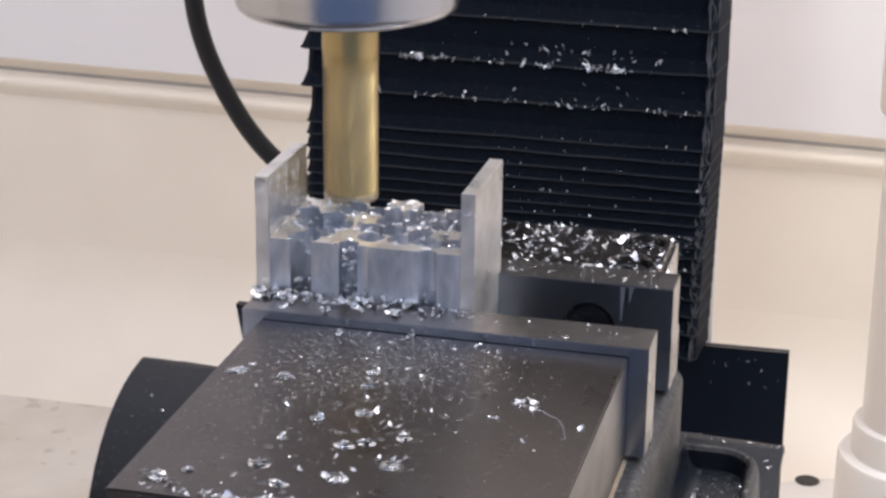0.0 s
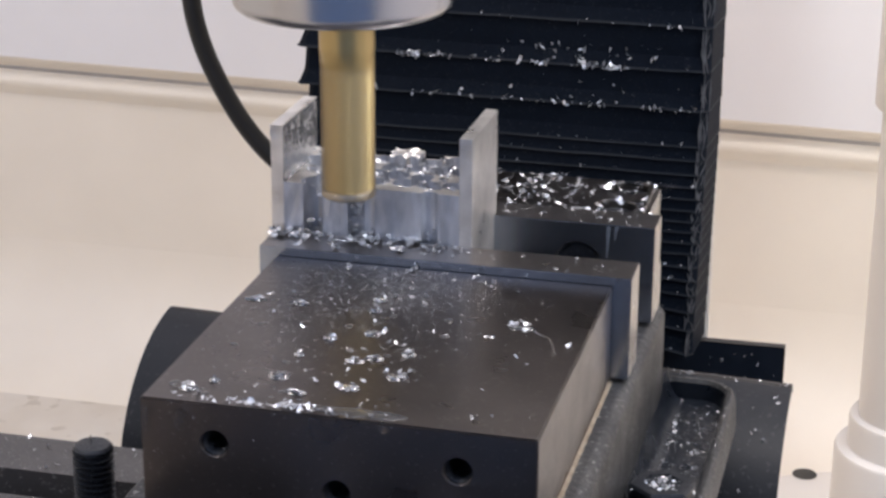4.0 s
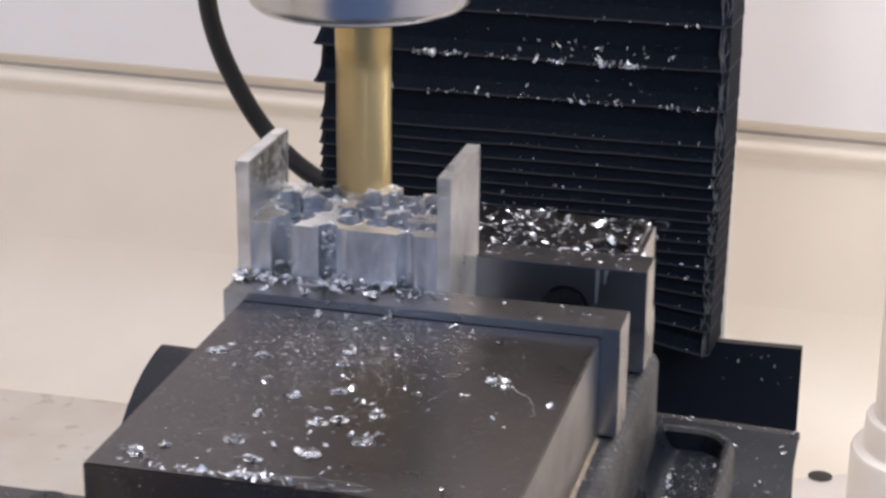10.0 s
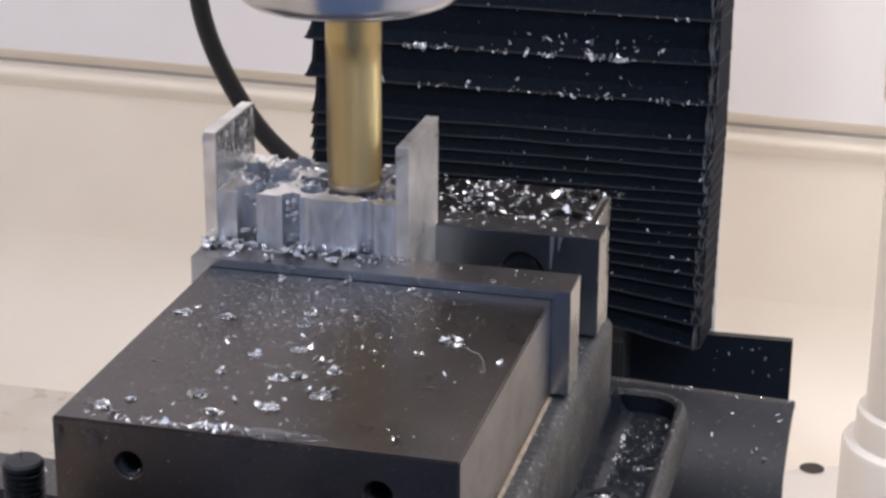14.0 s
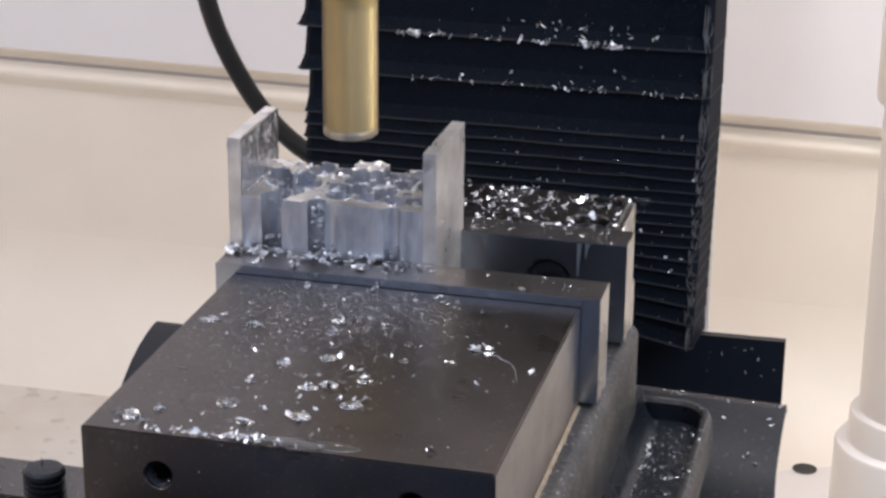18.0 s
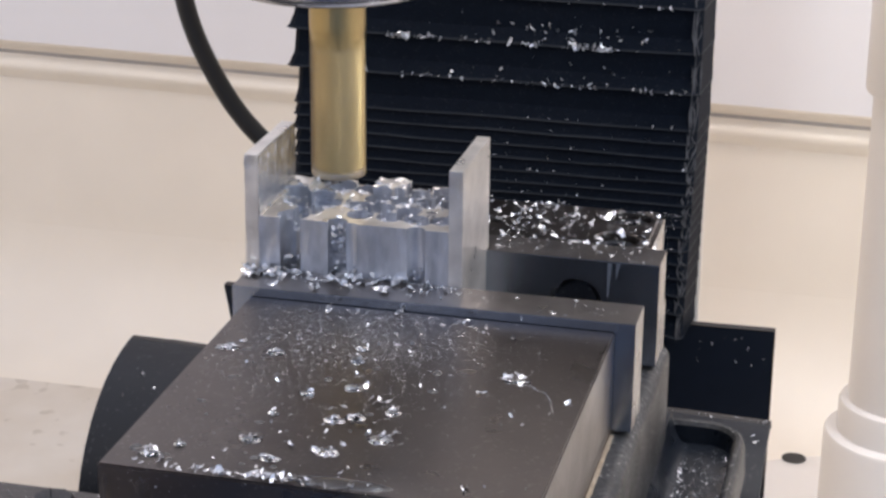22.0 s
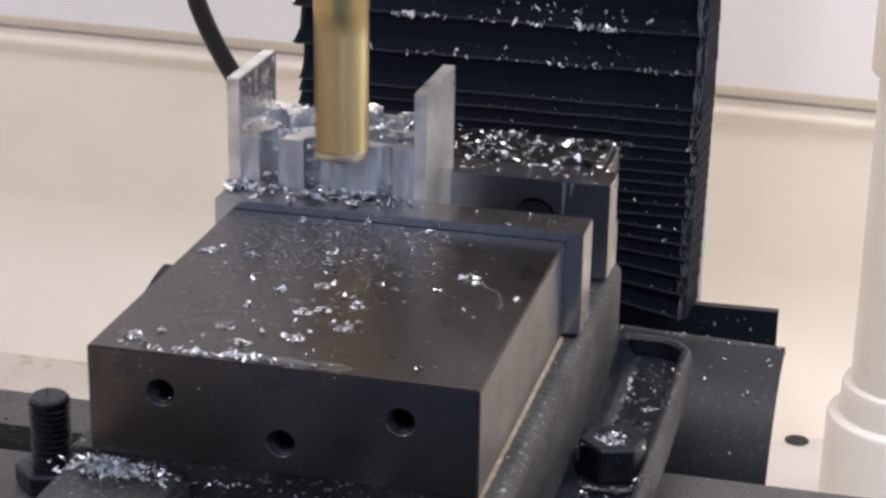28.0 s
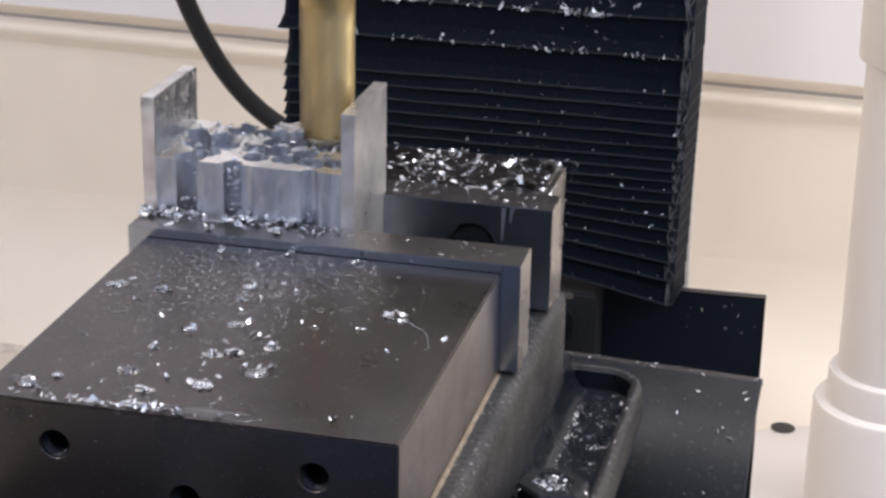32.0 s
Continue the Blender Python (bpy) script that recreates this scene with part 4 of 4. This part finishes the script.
chips("chips_on_bed", on_bed, "pile of aluminium chips on the vise bed", 7, WITH_VISE)
chips("chips_in_trough", in_trough, "fine aluminium chips in the ear trough", 8, WITH_VISE)
chips("chips_on_table", on_table, "loose aluminium chips on the table", 9, WITH_VISE)


def drops(name, label):
    rng = random.Random(21)
    bm = bmesh.new()
    for k in range(420):
        x, y = (rng.uniform(-92, -38), rng.uniform(-106, -40)) if k < 45 else (rng.gauss(-80, 10), rng.gauss(-42, 20))
        if not (-94 < x < -7 and -107 < y < -15):
            continue
        r = rng.uniform(0.25, 0.6) if k < 45 else rng.uniform(0.12, 0.38)
        if k < 12:
            r = rng.uniform(0.7, 1.3)
        m = Matrix.Translation((x, y, -2.4)) @ Matrix.Rotation(rng.uniform(0, 3), 4, "Z") @ Matrix.Diagonal((r * rng.uniform(1, 1.7), r, r * 0.28, 1))
        bmesh.ops.create_icosphere(bm, subdivisions=2, radius=1.0, matrix=m)
    ob = solo(name, bm, OIL, label, "coolant drops", "stuff", smooth=True)
    WITH_VISE.append(ob)


def beads():
    """Clear beads of coolant that have run together over the larger chips."""
    rng = random.Random(22)
    bm = bmesh.new()
    for x, y, s, n in CLUSTERS:
        if n > 2 and y < -18:
            start = len(bm.verts)
            wide, deep, tall = s * rng.uniform(1.0, 1.6), s * rng.uniform(0.8, 1.1), rng.uniform(0.55, 0.85)
            bmesh.ops.create_icosphere(bm, subdivisions=3, radius=1.0)
            bm.verts.ensure_lookup_table()
            for v in bm.verts[start:]:
                wave = 1 + 0.22 * noise.noise((v.co.x * 1.4 + x, v.co.y * 1.4 + y, 1.0))
                v.co = Vector((x + v.co.x * wide * wave, y - 0.5 + v.co.y * deep * wave, -2.38 + max(-0.02, v.co.z) * tall))
    WITH_VISE.append(solo("coolant_beads", bm, CLEAR, "clear coolant beads over the chips on the movable jaw", "coolant drops", "stuff", smooth=True))


beads()


def puddle():
    bm = bmesh.new()
    rows = []
    for r, z in ((1.0, -2.395), (0.97, -2.31), (0.9, -2.24), (0.5, -2.2), (0.0, -2.19)):
        rows.append([bm.verts.new((-45 + r * (11 + 3.0 * noise.noise((k * 0.4, 0, 1))) * math.cos(k * math.pi / 24), -105.3 + r * (2.4 + 1.0 * noise.noise((k * 0.5, 2, 1))) * math.sin(k * math.pi / 24), z)) for k in range(48)])
    for a, b in zip(rows, rows[1:]):
        for k in range(48):
            bm.faces.new((a[k], a[(k + 1) % 48], b[(k + 1) % 48], b[k]))
    bmesh.ops.remove_doubles(bm, verts=bm.verts[:], dist=0.001)
    bmesh.ops.recalc_face_normals(bm, faces=bm.faces[:])
    WITH_VISE.append(solo("coolant_puddle", bm, OIL, "thin wet coolant puddle on the jaw's front edge", "coolant puddle", smooth=True))


puddle()


def curled_chip():
    rng = random.Random(5)
    way = [(-19.4, -49.8, -2.0), (-17.8, -50.4, -1.4), (-16.2, -51.5, -1.9), (-13.6, -53.8, -1.5), (-11.8, -57.0, -2.0), (-11.3, -59.6, -1.7), (-10.4, -62.2, -2.1)]
    own = bmesh.new()
    rows = []
    for x, y, z in way:
        rows.append([own.verts.new((x + 0.055 * math.cos(k * 2.09), y + 0.055 * math.sin(k * 2.09), z + 0.04 * math.sin(k * 2.09 + 1))) for k in range(3)])
    for a, b in zip(rows, rows[1:]):
        for k in range(3):
            own.faces.new((a[k], a[(k + 1) % 3], b[(k + 1) % 3], b[k]))
    for _ in range(3):
        add_flake(own, Vector((-8.6 + rng.uniform(-0.5, 0.5), -56.5 + rng.uniform(-1, 1), -2.2)), 0.9, rng, 0.3)
    WITH_VISE.append(solo("curled_chip", own, CHIP, "long curled thread of aluminium lying on the jaw", "metal chip"))


def hanging_drop(x, y, z, rx, rz):
    bm = bmesh.new()
    bmesh.ops.create_icosphere(bm, subdivisions=3, radius=1.0, matrix=Matrix.Translation((x, y, z)) @ Matrix.Diagonal((rx, 0.7, rz, 1)))
    for v in bm.verts:
        v.co.x += 0.12 * (v.co.z - z)
    WITH_VISE.append(solo("coolant_drop", bm, CLEAR, "clear coolant drop clinging to the fin's front edge", "coolant drop", group="drops on the fins", smooth=True))


def face_drop(x, z, rx, rz):
    bm = bmesh.new()
    bmesh.ops.create_icosphere(bm, subdivisions=3, radius=1.0, matrix=Matrix.Translation((x, -109.0, z)) @ Matrix.Diagonal((rx, 0.9, rz, 1)))
    WITH_VISE.append(solo("coolant_drop", bm, CLEAR, "clear coolant drop running down the jaw's front face", "coolant drop", group="drops on the jaw front", smooth=True))


face_drop(-85.9, -6.9, 1.9, 2.6)
face_drop(-39.3, -3.6, 0.9, 1.6)
face_drop(-93.6, -7.5, 1.0, 3.2)
hanging_drop(-99.3, -0.1, 27.6, 1.5, 1.7)
hanging_drop(-46.9, -0.1, 26.2, 1.5, 1.9)
curled_chip()
drops("coolant_drops", "dark coolant drops beaded on the movable jaw")


def bellows_chips():
    rng = random.Random(31)
    made = []
    for z, n, big in ((20.3, 120, 1.5), (7.8, 64, 1.3), (34.5, 16, 0.9)):
        bm = bmesh.new()
        spots = [rng.uniform(-100, 8) for _ in range(13)]
        for _ in range(n):
            x = rng.choice(spots) + rng.gauss(0, 2.2) if rng.random() < 0.8 else rng.uniform(-100, 8)
            add_flake(bm, Vector((x, 128.6 + rng.uniform(0, 0.6), z + 0.2 + 1.3 * rng.random() ** 2)), rng.uniform(0.4, big), rng, 0.8)
        for _ in range(n // 2 if z < 30 else 4):
            h = rng.uniform(1.5, 10)
            add_flake(bm, Vector((min(9, rng.gauss(-26, 20)), 128.6 + 0.3 * h, z + h)), rng.uniform(0.3, 1.3), rng, 0.9)
        made.append((z, solo("chips_on_bellows", bm, CHIP, "aluminium chips lodged on a bellows pleat", "metal chips", "stuff")))
    bm = bmesh.new()
    for z, _ in FOLDS:
        if z < 0:
            for _ in range(11):
                x = rng.uniform(-60, 9)
                tilt = 0.20 * max(0.0, min(1.0, (-34 - z) / 40)) ** 1.1
                add_flake(bm, Vector((x, 129.5, z + 1.2 - tilt * (x - 6))), rng.uniform(0.3, 1.0), rng, 0.9)
    for _ in range(14):
        add_flake(bm, Vector((rng.uniform(14, 38), 146.8, rng.uniform(-90, -78))), rng.uniform(0.3, 0.7), rng, 0.9)
    solo("chips_on_bellows", bm, CHIP, "fine aluminium chips on the lower bellows pleats", "metal chips", "stuff")
    return made


BELLOWS_CHIPS = bellows_chips()


def saddle_chips():
    rng = random.Random(41)
    bm = bmesh.new()
    for _ in range(40):
        add_flake(bm, Vector((sx := rng.uniform(-60, 44), 106.9 - 13.5 * sx / 207.5 - rng.uniform(0.5, 4), -74.0)), rng.uniform(0.3, 0.9), rng, 0.5)
    for _ in range(30):
        x = rng.choice((rng.uniform(-160, -110), rng.uniform(15, 43)))
        a = radians(rng.uniform(5, 60))
        add_flake(bm, Vector((x, 101.9 - 13.5 * x / 207.5 - 48.4 * math.sin(a) ** 1.15, -126 + 51.9 * math.cos(a) ** 0.9)), rng.uniform(0.4, 1.1), rng, 0.5)
    WITH_SADDLE.append(solo("chips_on_apron", bm, CHIP, "aluminium chips stuck to the rubber apron", "metal chips", "stuff"))


saddle_chips()

# ---- what moves ----
# seconds and the table's place in millimetres: a spiral of straight cuts, twice
TABLE_WAY = [(0, 18.8, -32.9), (3.2, 19.1, 10.2), (5.72, -12.9, 10.0), (8.42, -13.1, -25.4), (10.22, 10.7, -25.8), (12.15, 10.7, 0.5),
             (13.36, -5.1, 0.2), (14.75, -5.2, -17.7), (15.55, 5.5, -17.5), (16.2, 5.4, -8.4), (16.4, 2.7, -8.3), (17.72, 2.7, -8.3),
             (20.0, 18.5, -30.9), (23.15, 18.5, -30.8), (26.22, 18.9, 10.7), (26.42, 18.5, 11.0), (28.85, -12.7, 11.2), (31.62, -13.0, -24.6), (32.0, -7.7, -24.6)]
HEAD_WAY = [(0, 13.4), (16.5, 13.9), (17.72, 28.3), (20.05, 28.3), (20.68, 18.2), (21.5, 15.6), (22.9, 12.8), (32, 12.9)]


def between(rows, t):
    for a, b in zip(rows, rows[1:]):
        if t <= b[0]:
            f = (t - a[0]) / (b[0] - a[0])
            return [p + (q - p) * f for p, q in zip(a[1:], b[1:])]
    return list(rows[-1][1:])


def motions():
    stamps = sorted({k / 4 for k in range(129)} | {r[0] for r in TABLE_WAY})
    stamps = [t for i, t in enumerate(stamps) if i == 0 or t - stamps[i - 1] > 0.04 or t in (r[0] for r in TABLE_WAY)]
    for ob in WITH_VISE:
        home = ob.location.copy()
        rows = []
        for t in stamps:
            dx, dy = between(TABLE_WAY, t)
            rows.append((t, pose(home.x + dx * MM, home.y + dy * MM, home.z)))
        walk(ob, rows)
    for ob in WITH_SADDLE:
        home = ob.location.copy()
        rows = []
        for t in stamps:
            dy = between(TABLE_WAY, t)[1]
            rows.append((t, pose(home.x, home.y + (dy + 0.8) * MM, home.z)))
        walk(ob, rows)
    home = FLAP.location.copy()
    walk(FLAP, [(t, pose(home.x - 0.00016 * (between(TABLE_WAY, t)[1] + 33), home.y, home.z)) for t in stamps])
    lifts = sorted({k / 2 for k in range(65)} | {r[0] for r in HEAD_WAY})
    home = SPINDLE.location.copy()
    walk(SPINDLE, [(t, pose(home.x + 0.06 * max(0.0, between(HEAD_WAY, t)[0] - 13.9) * MM, home.y, home.z + between(HEAD_WAY, t)[0] * MM)) for t in lifts])
    home = HOSE_LINE.location.copy()
    rows = []
    for t in lifts:
        up = max(0.0, between(HEAD_WAY, t)[0] - 13.9)
        rows.append((t, pose(home.x + 0.30 * up * MM, home.y, home.z + 0.45 * up * MM)))
    walk(HOSE_LINE, rows)
    walk(MILL, [(k / 30, pose(0.0008, 0, 0, 0, 0, -88 * k)) for k in range(961)])

    def stretch(z, t):
        up = between(HEAD_WAY, t)[0] - 13.4
        rise = max(0.0, min(1.0, (z + 6) / 26.0)) * 0.29 if z < 21 else 0.29 + 0.71 * min(1.0, (z - 20) / 45.0)
        return max(up, -2) * rise * MM

    for z, ob in FOLDS:
        if z > 0:
            home = ob.location.copy()
            walk(ob, [(t, pose(home.x, home.y, home.z + stretch(z, t))) for t in lifts])
    for z, ob in BELLOWS_CHIPS:
        home = ob.location.copy()
        walk(ob, [(t, pose(home.x, home.y, home.z + stretch(z, t))) for t in lifts])


motions()
